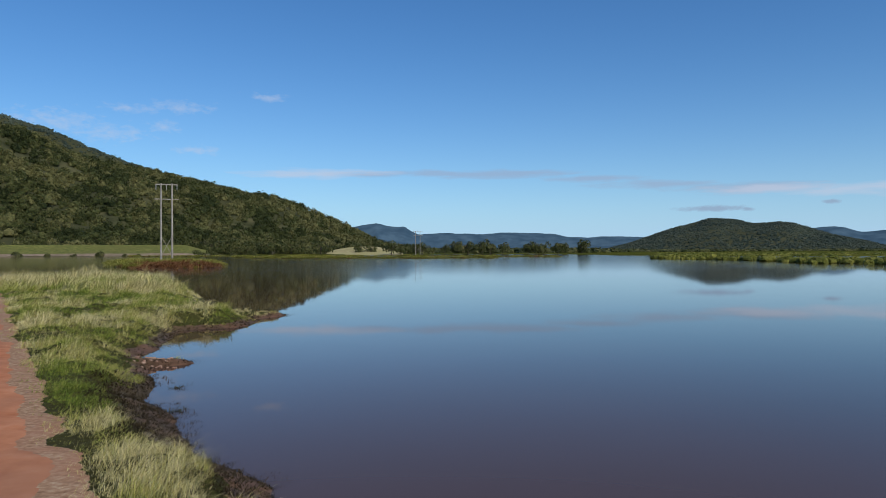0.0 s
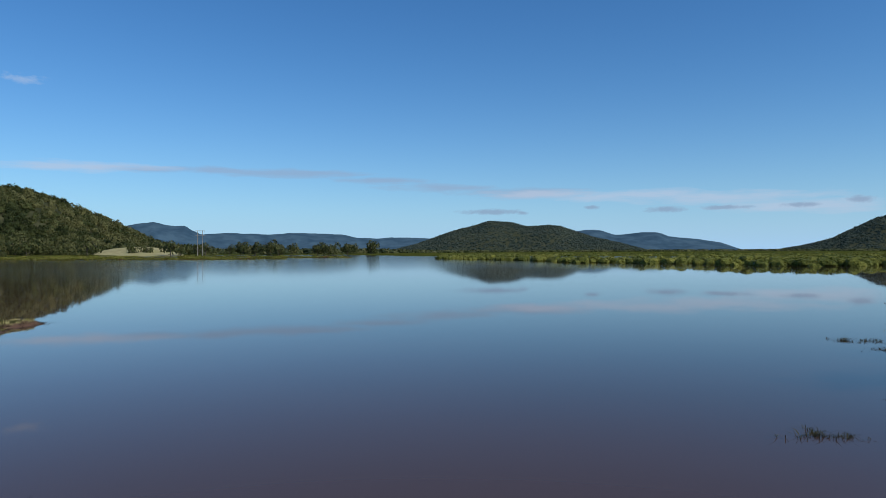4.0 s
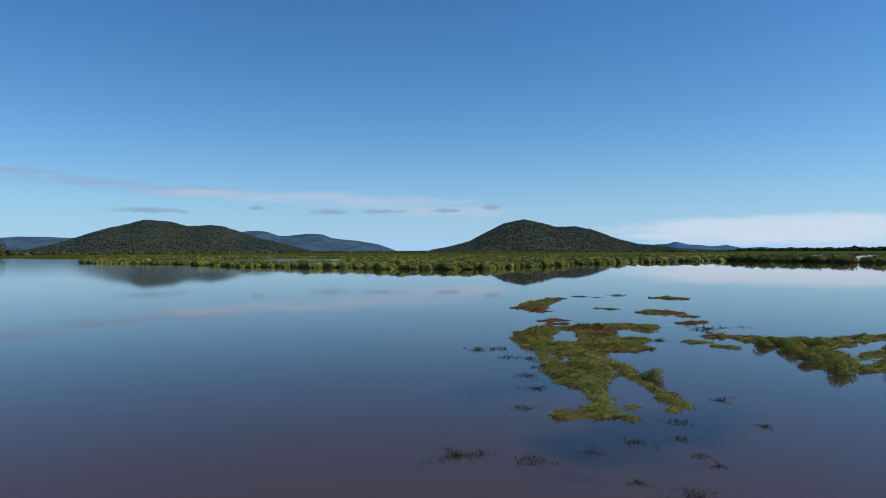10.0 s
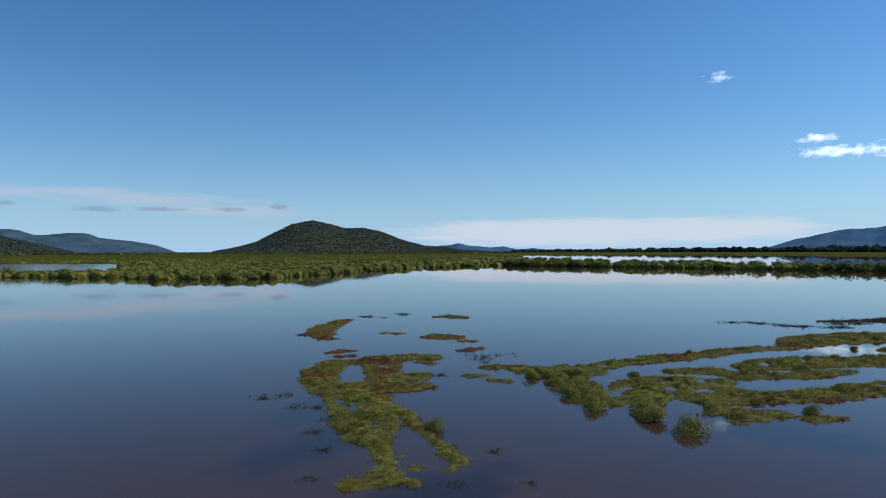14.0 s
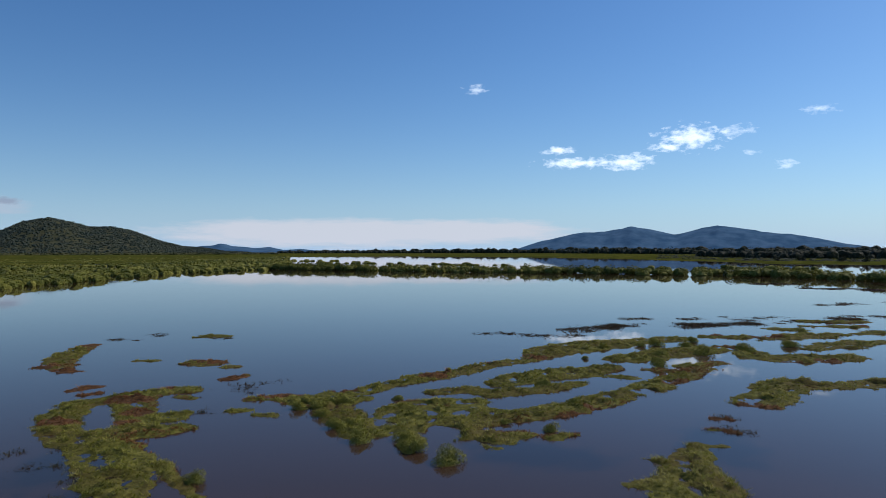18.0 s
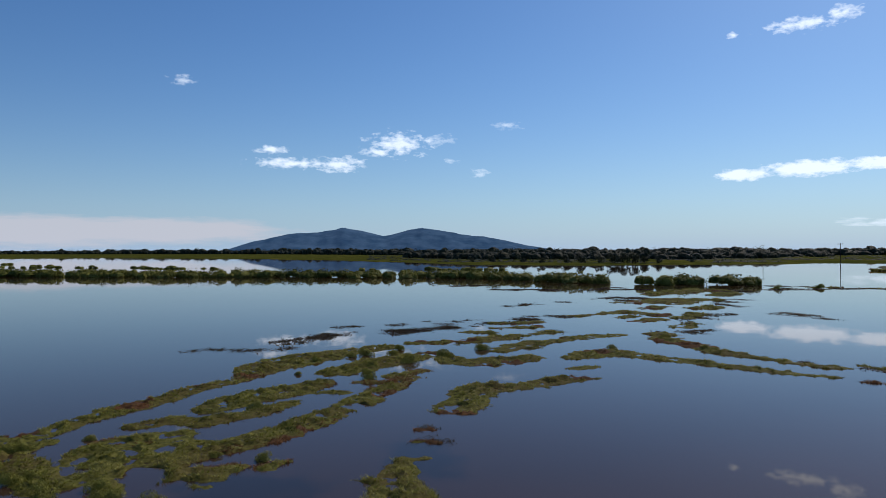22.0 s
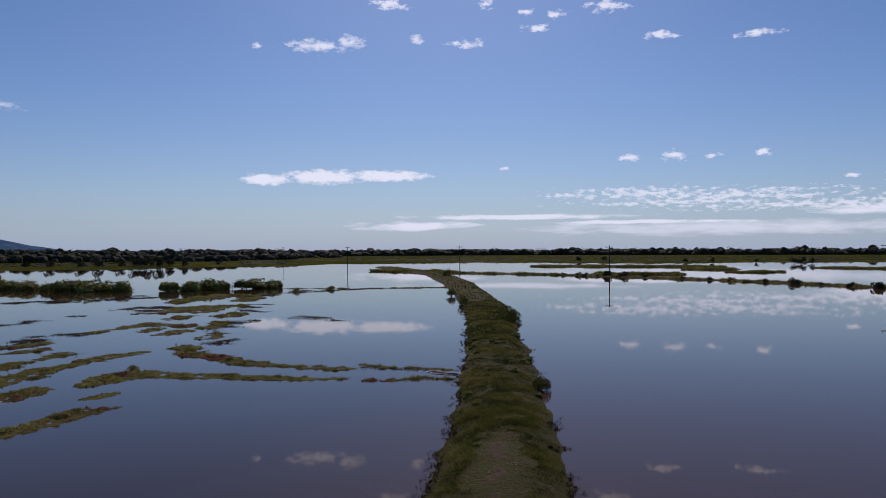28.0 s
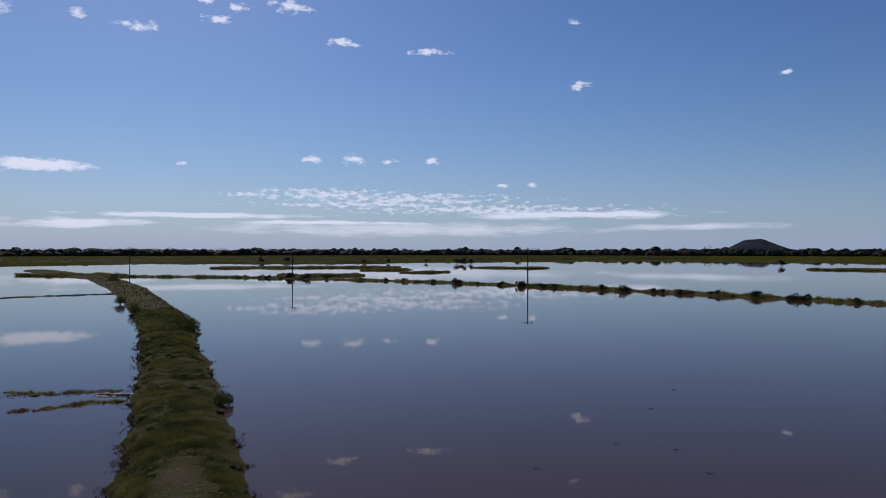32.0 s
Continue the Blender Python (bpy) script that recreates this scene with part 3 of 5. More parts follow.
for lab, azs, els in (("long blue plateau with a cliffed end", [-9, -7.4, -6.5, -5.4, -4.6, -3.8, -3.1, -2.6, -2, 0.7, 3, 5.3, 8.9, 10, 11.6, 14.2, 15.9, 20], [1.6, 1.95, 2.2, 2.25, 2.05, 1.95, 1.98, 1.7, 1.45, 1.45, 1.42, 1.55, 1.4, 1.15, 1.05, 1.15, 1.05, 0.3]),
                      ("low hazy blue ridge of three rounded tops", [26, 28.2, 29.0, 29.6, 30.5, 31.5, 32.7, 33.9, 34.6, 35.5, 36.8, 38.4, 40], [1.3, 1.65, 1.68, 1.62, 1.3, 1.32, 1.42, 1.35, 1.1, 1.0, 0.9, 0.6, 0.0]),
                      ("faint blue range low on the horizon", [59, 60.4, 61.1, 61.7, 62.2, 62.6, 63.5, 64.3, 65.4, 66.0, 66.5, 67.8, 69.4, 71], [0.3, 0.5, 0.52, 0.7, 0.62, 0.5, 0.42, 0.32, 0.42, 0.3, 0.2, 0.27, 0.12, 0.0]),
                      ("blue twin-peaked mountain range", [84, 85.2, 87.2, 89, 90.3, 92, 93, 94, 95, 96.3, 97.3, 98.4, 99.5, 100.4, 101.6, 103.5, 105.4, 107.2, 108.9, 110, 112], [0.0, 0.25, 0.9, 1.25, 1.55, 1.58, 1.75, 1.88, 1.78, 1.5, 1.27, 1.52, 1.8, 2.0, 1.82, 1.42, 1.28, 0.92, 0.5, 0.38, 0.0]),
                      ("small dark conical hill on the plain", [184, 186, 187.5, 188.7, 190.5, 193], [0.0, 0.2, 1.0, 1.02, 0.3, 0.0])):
    hill("mountain_range", lab, azs, els, 4400, 3900, 4750, 0, 0, DARK_RANGE if "dark" in lab else HAZED_GREY_RANGE if azs[0] < 50 else HAZED_BLUE_RANGE, None, 0.2, "structure")


# ---- islets ----
def pieces(mask):
    """Numbers the separate patches of a mask, from 1."""
    lab = np.where(mask, np.arange(1, mask.size + 1).reshape(mask.shape), 0)
    while True:
        p = np.pad(lab, 1)
        best = np.max([p[1:-1, 1:-1], p[:-2, 1:-1], p[2:, 1:-1], p[1:-1, :-2], p[1:-1, 2:], p[:-2, :-2], p[2:, 2:], p[:-2, 2:], p[2:, :-2]], 0) * mask
        best = np.where(mask, np.maximum(best, np.append(lab.ravel(), 0)[best - 1].reshape(best.shape)), 0)
        if (best == lab).all():
            return np.unique(lab, return_inverse=True)[1].reshape(lab.shape) + (0 if not mask.all() else 1)
        lab = best


def islet(label, chains, top=0.11, name="marsh_islet", turf=TURF, grass=MARSH_GRASS, blade=0.075, density=135.0, edge=0.3, weed=0.0, slim=1.0, pools=False, rust=(), kind=""):
    """A low grassed mound whose rim wanders; its turf of short blades, reddish weed and drowned stalks are parts."""
    chains = [[(x, y, r * slim) for x, y, r in c] for c in chains]
    pts = np.array([p for c in chains for p in c])
    lo, hi = (pts[:, :2] - pts[:, 2:]).min(0) - 1.2, (pts[:, :2] + pts[:, 2:]).max(0) + 1.2
    far = np.hypot(*pts[:, :2].mean(0))
    step = max(0.075, far * 0.004)
    grain = max(0.42, far * 0.014)
    wob = min(0.8, 0.10 + 0.3 * np.median(pts[:, 2])) if far < 48 or far > 115 else 0.25 + 0.55 * np.median(pts[:, 2])

    def depth(x, y):
        d = chain_depth(x, y, chains) + wob * (1.0 * fbm(x, y, 2.2, 4) + 1.1 * fbm(x, y, 0.7, 3) + 0.8 * fbm(x + 9, 1.4 * y, 0.3, 2)) + 0.07
        return np.minimum(d, 0.75 - 7 * np.maximum(0, fbm(x + 90, 1.3 * y, 2.6, 3) - 0.33)) if pools else d

    def tuft(x, y):
        return fbm(x + 0.4 * y, 1.2 * y - 0.3 * x, grain, 2)

    def height(x, y):
        d = depth(x, y)
        lump = np.abs(fbm(x + 0.3 * y, y, 0.8, 3)) * 0.16 + 0.24 * np.clip(tuft(x, y), -0.3, 0.5)
        return np.where(d > 0, top * (1 - np.exp(-d / edge)) * (0.55 + 1.6 * lump) + np.clip(d, 0, 1) * (lump - 0.04), 0.5 * d)
    X, Y = np.meshgrid(np.arange(lo[0], hi[0], step), np.arange(lo[1], hi[1], step))
    Z = height(X, Y)
    land = pieces(Z > -0.16) if kind != "structure" else (Z > -0.4).astype(int)
    count = np.bincount(land.ravel())
    v, f = np.stack([X, Y, Z], -1).reshape(-1, 3), grid_faces(*X.shape)
    owner = land.ravel()[f].max(1)
    density = density * min(1.0, (22 / far) ** 1.6)
    n = int(min((hi - lo).prod() * density, 330000))
    x, y = rng.uniform(lo[0], hi[0], n), rng.uniform(lo[1], hi[1], n)
    d = depth(x, y)
    wet = (d < 0) & (rng.random(n) < 0.16 * np.exp(d / 0.35)) & (fbm(x, y, 1.1, 2) > 0.02)
    red = (fbm(x + 50, y, 3.0, 2) + 0.30 * np.exp(-np.abs(d) / 0.35) > 0.50 - weed) & (d > -0.05)
    if rust:
        red |= (chain_depth(x, y, [[p] for p in rust]) + 0.9 * fbm(x, y, 1.2, 3) > 0) & (d > 0) & (rng.random(n) < 0.93)
    wide = max(0.0075, far * 0.0005)
    up = tuft(x, y)
    on = land[np.clip(((y - lo[1]) / step).round().astype(int), 0, X.shape[0] - 1), np.clip(((x - lo[0]) / step).round().astype(int), 0, X.shape[1] - 1)]
    tall = rng.uniform(0.6, 1.4, n) * np.clip(1.0 + 1.3 * up, 0.5, 1.5)
    # Tone follows the tussocks: shade in gaps and light on tops, as colour.
    tone = np.clip(0.46 + 0.9 * fbm(x, y, 1.6, 3) + 0.7 * up + rng.normal(0, 0.12, n), 0, 1)
    thick = rng.random(n) < np.clip(0.95 + 1.2 * up, 0.45, 1)
    top_of = np.maximum(height(x, y), -0.06) - 0.02
    for k in range(1, len(count)):
        if count[k] < 14:
            continue
        pf = f[owner == k]
        cx, cy = v[pf].mean(1)[:, :2].T
        russet = (chain_depth(cx, cy, [[p] for p in rust]) + 0.9 * fbm(cx, cy, 1.2, 3) > 0) if rust else fbm(cx + 50, cy, 3.0, 2) > 0.42 - weed
        pv, pf = compact(v, pf)
        small = count[k] < 0.15 * count[1:].max()
        ob = put(name, mesh_of(name, pv, pf, smooth=True), turf, label="low fragment of marsh turf beside a larger islet" if small else label, category="islet" if name != "dike" else "dike", group="marsh islets" if name != "dike" else "", kind=kind)
        ob.data.materials.append(RUSSET_TURF)
        ob.data.polygons.foreach_set("material_index", russet.astype(np.int32))
        for nm, m, mt, hh in (("turf", (d > -0.05) & ~red & thick, grass, blade), ("reddish_weed", red, RED_WEED, blade), ("drowned_weed", wet, STALK, blade * 1.1)):
            m = m & (on == k)
            if m.sum() > 3:
                bv, bf, bt = blades(x[m], y[m], top_of[m], hh * tall[m], np.full(m.sum(), wide), 7, 1.8, tone[m], bent=False)
                put(nm, mesh_of(nm, bv, bf, bt), mt, ob, kind="stuff")


islet("curled russet and green marsh islet in open water", [
    [(37.9, 28.6, 0.38), (36.4, 28.3, 0.57), (34.3, 27.4, 0.66), (31.7, 25.9, 0.72), (29.9, 24.6, 0.58), (29.1, 23.6, 0.56), (29.4, 23.0, 0.22)],
    [(29.8, 25.7, 0.25), (30.0, 25.2, 0.49)],
], rust=((37.9, 28.66, 0.69), (30.33, 25.41, 0.8049999999999999), (29.0, 23.55, 0.9199999999999999)), weed=0.2)
islet("broad yellow-green marsh islet round two small ponds", [
    [(23.1, 18.0, 0.61), (24.1, 17.3, 0.49), (25.2, 16.9, 0.57), (25.8, 16.1, 0.57), (26.1, 15.4, 0.32)],
    [(23.1, 18.0, 0.61), (21.1, 17.2, 0.62), (19.2, 15.7, 0.77), (18.5, 14.5, 0.90)],
    [(24.6, 16.8, 0.68), (22.4, 15.3, 0.68), (20.7, 14.2, 0.68)],
    [(18.9, 14.9, 0.85), (19.4, 14.0, 0.90), (19.9, 13.2, 0.80), (20.3, 12.4, 0.60), (20.4, 12.0, 0.25)],
    [(21.2, 13.9, 0.42), (21.8, 13.5, 0.48), (22.5, 13.3, 0.22)],
    [(24.9, 15.0, 0.15), (24.7, 14.5, 0.14)],
    [(18.0, 13.2, 1.00), (16.8, 12.2, 0.85), (15.4, 11.1, 0.72), (14.4, 10.2, 0.68)],
    [(14.7, 10.4, 0.50), (13.6, 9.3, 0.36), (12.5, 8.4, 0.36), (11.6, 8.0, 0.34)],
    [(13.4, 8.7, 0.14), (13.2, 8.4, 0.10)],
    [(12.8, 7.9, 0.12), (12.6, 7.8, 0.10)],
    [(11.9, 7.6, 0.20), (11.8, 7.3, 0.12)],
    [(11.4, 8.3, 0.18), (11.1, 8.2, 0.10)],
], rust=((24.11, 16.43, 0.8624999999999999), (21.98, 15.02, 0.8049999999999999), (20.6, 14.54, 0.575), (24.94, 14.82, 0.45999999999999996), (20.42, 16.79, 0.575), (26.05, 16.23, 0.45999999999999996)), weed=0.05)
islet("thin russet bar of drowned weed", [
    [(25.1, 20.0, 0.16), (25.9, 19.9, 0.30), (26.1, 19.5, 0.24)],
    [(24.5, 18.9, 0.19), (25.0, 18.7, 0.20)],
], weed=0.5)
islet("narrow green marsh islet beside a channel", [
    [(17.0, 10.8, 0.06), (16.1, 10.0, 0.16), (15.5, 9.3, 0.19), (15.1, 8.9, 0.14), (14.7, 8.4, 0.10), (14.0, 7.8, 0.17), (13.6, 7.3, 0.14), (13.0, 7.2, 0.07)],
])
islet("small russet islet of low weed", [
    [(32.5, 19.0, 0.55), (32.6, 18.4, 0.94), (32.9, 17.9, 0.47)],
], weed=0.35)
islet("small russet islet of low weed", [
    [(28.7, 15.1, 0.34), (29.4, 14.8, 0.38), (29.9, 14.8, 0.14)],
], weed=0.35)
islet("tiny brown islet awash in floodwater", [
    [(31.7, 16.7, 0.30), (31.9, 16.4, 0.33)],
], weed=0.3)
islet("tiny brown islet awash in floodwater", [
    [(42.7, 24.2, 0.47), (43.1, 23.5, 0.57)],
], weed=0.2)
islet("tiny green islet awash in floodwater", [
    [(32.8, 22.1, 0.30), (32.9, 21.4, 0.33)],
])
islet("thin green strip of floating turf", [
    [(23.0, 11.9, 0.19), (23.1, 11.4, 0.21)],
    [(22.6, 10.9, 0.17), (22.6, 10.3, 0.21)],
])
islet("long olive marsh islet cut by shallow channels", [
    [(25.1, 12.0, 0.29), (25.6, 11.2, 0.58), (25.2, 10.1, 0.68), (24.4, 8.9, 0.65), (23.1, 7.9, 0.51), (21.9, 7.2, 0.50), (20.8, 6.5, 0.35)],
    [(26.2, 9.3, 0.58), (27.2, 8.5, 0.48), (28.8, 7.8, 0.47), (30.3, 6.9, 0.54), (31.9, 5.8, 0.61), (33.3, 5.0, 0.45), (34.8, 4.2, 0.51), (35.8, 2.9, 0.33), (37.3, 2.1, 0.62), (40.0, 1.4, 1.17), (41.8, 0.3, 1.48), (43.1, -1.2, 1.35), (44.8, -2.9, 1.03), (45.9, -4.7, 0.85), (46.8, -6.2, 0.76)],
    [(24.8, 8.8, 0.66), (25.8, 8.1, 0.28)],
    [(23.4, 6.3, 0.45), (25.0, 6.1, 0.48), (25.6, 5.0, 0.60), (25.9, 3.8, 0.49)],
    [(23.3, 5.3, 0.75), (23.9, 4.3, 0.86), (24.1, 3.1, 0.71), (23.9, 2.2, 0.60), (24.6, 1.3, 0.67), (25.3, 0.5, 0.63), (26.5, -0.5, 0.66), (28.2, -1.6, 0.59), (29.7, -2.7, 0.56), (31.7, -3.7, 0.56), (33.6, -4.9, 0.59), (35.2, -6.0, 0.37)],
    [(20.8, 6.4, 0.40), (21.3, 5.8, 0.45), (21.8, 5.0, 0.50), (22.0, 3.9, 0.40), (22.8, 3.1, 0.35), (23.3, 2.3, 0.25)],
    [(20.3, 4.7, 0.35), (19.7, 3.9, 0.15)],
    [(21.1, 3.8, 0.40), (21.4, 2.9, 0.40), (21.0, 2.3, 0.45), (21.6, 1.7, 0.28)],
    [(20.1, 2.6, 0.14), (20.0, 2.3, 0.14)],
    [(21.4, 0.7, 0.22), (22.0, 0.3, 0.20)],
    [(29.9, 3.1, 0.56), (31.2, 2.3, 0.85), (32.5, 1.1, 0.95), (33.4, -0.2, 0.90), (34.9, -1.4, 0.58)],
    [(28.3, 2.6, 0.47), (28.7, 1.4, 0.42), (30.2, 0.1, 0.44)],
    [(27.5, 5.6, 0.41), (28.2, 4.3, 0.48), (27.5, 3.1, 0.46)],
    [(37.6, -2.2, 0.79), (39.1, -3.7, 1.06), (40.7, -5.4, 1.11), (42.2, -7.1, 0.89), (43.4, -8.7, 0.55)],
    [(34.6, -3.3, 0.29), (34.3, -4.2, 0.36)],
    [(35.8, -5.1, 0.45), (37.1, -6.7, 0.39)],
    [(32.4, -1.5, 0.20), (32.1, -2.4, 0.20)],
], rust=((25.82, 11.74, 0.575), (26.61, 10.54, 0.575), (27.09, 9.18, 0.45999999999999996), (31.26, 6.6, 0.575), (37.26, 2.13, 0.575), (24.03, 0.07, 0.575), (25.55, -0.71, 0.45999999999999996), (31.31, -3.91, 0.575), (34.98, 4.23, 0.45999999999999996), (43.13, -8.51, 0.45999999999999996)), pools=True, slim=1.25)
islet("flat green islet between two channels", [
    [(41.4, -9.2, 0.71), (39.7, -9.5, 0.94), (39.3, -10.5, 1.19), (39.3, -11.9, 1.28), (39.8, -13.2, 1.05), (40.7, -14.0, 0.45)],
], rust=((38.33, -12.62, 0.69), (37.75, -10.36, 0.45999999999999996)))
islet("slender green marsh bar", [
    [(48.4, -12.1, 0.57), (49.6, -13.6, 0.85), (50.1, -15.2, 0.95), (51.1, -16.9, 0.57)],
])
islet("slender green marsh bar", [
    [(48.7, -8.4, 0.47), (48.2, -9.3, 0.57), (48.7, -10.6, 0.47)],
])
islet("slender green marsh bar", [
    [(43.4, -13.2, 0.47), (45.6, -15.2, 1.04), (46.6, -17.1, 0.95), (48.0, -19.3, 0.47)],
])
islet("slender russet marsh bar", [
    [(48.6, -20.1, 0.66), (49.5, -22.4, 0.85), (49.4, -24.2, 0.57)],
], weed=0.25)
islet("slender green marsh bar", [
    [(48.0, -8.3, 0.38), (48.2, -9.8, 0.57), (48.8, -11.0, 0.57)],
    [(48.0, -11.5, 0.57), (49.2, -13.6, 0.95), (50.0, -15.1, 1.04), (50.9, -17.0, 0.47)],
])
islet("tapering green spit of marsh turf", [
    [(27.8, -6.5, 0.89), (29.2, -7.4, 1.07), (31.3, -8.3, 1.08), (31.9, -9.2, 1.04), (31.8, -10.3, 0.70), (32.4, -11.9, 0.72), (33.3, -13.6, 0.82), (32.9, -14.8, 0.27)],
    [(30.6, -7.0, 0.39), (31.1, -7.5, 0.67)],
], rust=((26.57, -6.06, 0.8049999999999999), (26.3, -6.64, 0.8049999999999999), (33.33, -14.29, 0.9199999999999999), (31.94, -11.63, 0.45999999999999996)))
islet("olive marsh islet in brown shallow water", [
    [(21.3, -3.4, 0.30), (20.1, -3.0, 0.50), (18.8, -2.8, 0.70), (17.5, -2.8, 0.85), (16.3, -2.4, 0.90)],
    [(19.6, -2.1, 0.15), (19.5, -2.4, 0.30)],
    [(17.5, -1.5, 0.30), (17.7, -2.1, 0.50)],
    [(21.3, -3.8, 0.12), (21.4, -4.1, 0.12)],
])
islet("tiny russet tussock islet", [
    [(24.8, -4.4, 0.11), (24.8, -4.8, 0.15)],
], weed=0.5)
islet("tiny russet tussock islet", [
    [(23.2, -4.5, 0.12), (23.0, -4.7, 0.14)],
], weed=0.5)
islet("tiny brown tussock islet", [
    [(23.3, -4.1, 0.10), (23.3, -4.3, 0.10)],
], weed=0.2)
islet("long thin green bar ending in a low head", [
    [(39.9, -16.9, 0.81), (40.9, -18.5, 1.31), (40.7, -20.0, 1.23), (39.1, -20.7, 0.83), (37.9, -21.7, 0.69), (36.0, -23.0, 0.61), (34.0, -24.2, 0.59), (32.0, -25.4, 0.48), (30.6, -26.7, 0.37)],
], rust=((41.66, -18.63, 0.8049999999999999),))
islet("thin green strip of floating turf", [
    [(36.0, -15.0, 0.33), (36.3, -16.1, 0.46)],
])
islet("curved thin bar of marsh turf", [
    [(49.4, -27.8, 0.95), (45.9, -26.0, 0.95), (44.6, -26.5, 0.85), (41.3, -26.3, 0.66), (39.0, -26.6, 0.61), (37.4, -27.2, 0.53), (35.2, -27.8, 0.47), (33.2, -28.9, 0.40)],
])
islet("broken line of drowned turf reaching for the causeway", [
    [(33.4, -30.8, 0.34), (31.2, -31.3, 0.37)],
    [(30.0, -31.9, 0.40), (28.9, -32.5, 0.36), (27.8, -33.0, 0.36)],
], weed=0.15, blade=0.12, slim=0.65)
islet("broken line of drowned turf beside the riffle", [
    [(29.1, -27.2, 0.27), (29.0, -27.6, 0.27)],
    [(28.1, -27.9, 0.33), (27.6, -29.3, 0.27), (27.1, -30.0, 0.30)],
    [(26.7, -30.1, 0.27), (25.8, -30.7, 0.30)],
], weed=0.15, blade=0.12, slim=0.65)
islet("broken green bar of drowned turf", [
    [(54.0, -32.0, 0.95), (56.2, -34.1, 0.95)],
    [(61.2, -36.8, 1.14), (64.2, -39.4, 1.14)],
    [(71.1, -44.1, 1.33), (71.9, -46.3, 1.33)],
    [(84.0, -51.1, 1.14), (82.8, -53.6, 1.90)],
    [(91.0, -59.9, 1.52), (95.4, -64.4, 1.52)],
], blade=0.12)
islet("ragged brown-green bar before the mangroves", [
    [(81.1, -40.1, 1.14), (80.8, -43.1, 1.90), (84.2, -48.1, 3.04), (79.1, -46.5, 2.47)],
    [(72.2, -38.0, 0.95), (73.4, -41.2, 1.14)],
], weed=0.1)
islet("broken brown bar of drowned grass", [
    [(66.3, -35.0, 0.95), (64.4, -36.0, 1.33)],
    [(59.1, -30.5, 0.57), (60.4, -33.1, 1.14)],
], weed=0.15)
islet("broken brown bar of drowned grass", [
    [(65.1, -27.2, 0.76), (67.3, -31.4, 0.95), (68.8, -34.7, 0.95)],
    [(62.8, -30.6, 0.57), (63.3, -32.3, 0.76)],
], weed=0.15)
islet("broken brown bar of drowned grass", [
    [(60.1, -18.1, 0.85), (59.9, -19.6, 0.95), (60.5, -21.7, 0.76)],
    [(56.4, -16.6, 0.66), (56.5, -18.5, 0.76), (57.0, -20.3, 0.57)],
], weed=0.3)
islet("broken brown bar of drowned grass", [
    [(51.9, -18.2, 0.47), (52.6, -20.1, 0.66)],
    [(54.1, -13.6, 0.47), (53.8, -15.1, 0.57)],
], weed=0.15)
islet("small dark green islet before the mangroves", [
    [(95.0, -51.8, 1.52), (99.2, -56.7, 3.04), (102.4, -61.2, 3.04)],
    [(106.1, -65.8, 2.28), (101.5, -66.8, 2.28)],
], blade=0.15)
for lab, chains in (("flat brown-green bar far across the water", [[(107.9, -274.7, 4), (97.3, -281.1, 5)]]), ("flat brown-green bar far across the water", [[(80.8, -245.4, 4), (74.5, -257.3, 5)]]),
                    ("long grassy bar beyond the dike", [[(108.9, -206.0, 4), (89.5, -212.0, 4)]]), ("long grassy bar beyond the dike", [[(180, -290, 12), (145, -315, 12), (118, -318, 8)]]),
                    ("low grassy bar near the far shore", [[(71.3, -331.3, 6), (48.7, -332.4, 7)]]), ("dark reedy bar near the far shore", [[(-76.7, -342.8, 6), (-101, -341.6, 10)]]),
                    ("dark reedy bar beside the causeway", [[(190, -184, 4), (160, -181, 5)]]),
                    ("russet and green bar on the open lake", [[(18.4, 330, 5), (44.5, 300, 6)]]), 
                    ("bare mud bar at the far shore", [[(-95, 338, 5), (-45, 310, 5)]]), ("long bare mud bar before the hill", [[(-190, 440, 5), (-110, 400, 6), (-20, 380, 5), (25, 370, 4)]]), ("narrow mud bar on the open lake", [[(-75, 285, 3), (-20, 262, 3.5), (18, 258, 2.5)]])):
    islet(lab, chains, top=0.35, blade=0.45, slim=1.0, density=260)

islet("grassy islet with a red mud rim under the power poles", [[(-68, 165, 9), (-55, 142, 11), (-44, 118, 7)]], top=0.9, blade=0.45, density=170, edge=2.0, rust=((-40, 116, 9), (-50, 124, 5)))
islet("thin line of drowned reeds", [[(107.5, -89.0, 0.8), (104.5, -92.0, 0.5)], [(103.0, -95.0, 0.35), (92.1, -109.2, 0.45)]], top=0.1, blade=0.2, slim=1.0)

# ---- causeway and bank ----
CAUSEWAY = [[(230, -226, 5.0), (195.8, -202.7, 4.5), (149.4, -169.5, 4.2), (100.5, -121.6, 3.8), (70.1, -88.8, 3.2), (50.1, -66.2, 2.9), (32.3, -43.6, 2.4), (22.7, -31.2, 2.4), (16.5, -22.8, 2.3), (12.6, -17.4, 2.3), (0, 0, 2.5), (-4.0, 6.0, 3.15), (-6.0, 8.7, 3.05), (-7.3, 10.5, 3.45), (-11, 16, 4.3), (-15, 24, 6.8), (-19, 36, 7.0), (-26, 52, 6.0)],
            [(-12, 24, 4.2), (-8.6, 25.4, 2.3), (-7.6, 24.4, 1.2)], [(-9.4, 25.6, 2.2), (-7.4, 27.0, 0.9), (-6.3, 28.2, 0.4)], [(-7.6, 15.4, 0.8), (-5.7, 16.2, 0.35)], [(-26, 20, 12), (-34, 34, 10)]]
TRACK = [[(1.0, -1.5, 0.8), (-4.2, 5.6, 1.35), (-11.2, 16.2, 1.4), (-20.5, 30.5, 1.5), (-34, 50, 1.5)]]
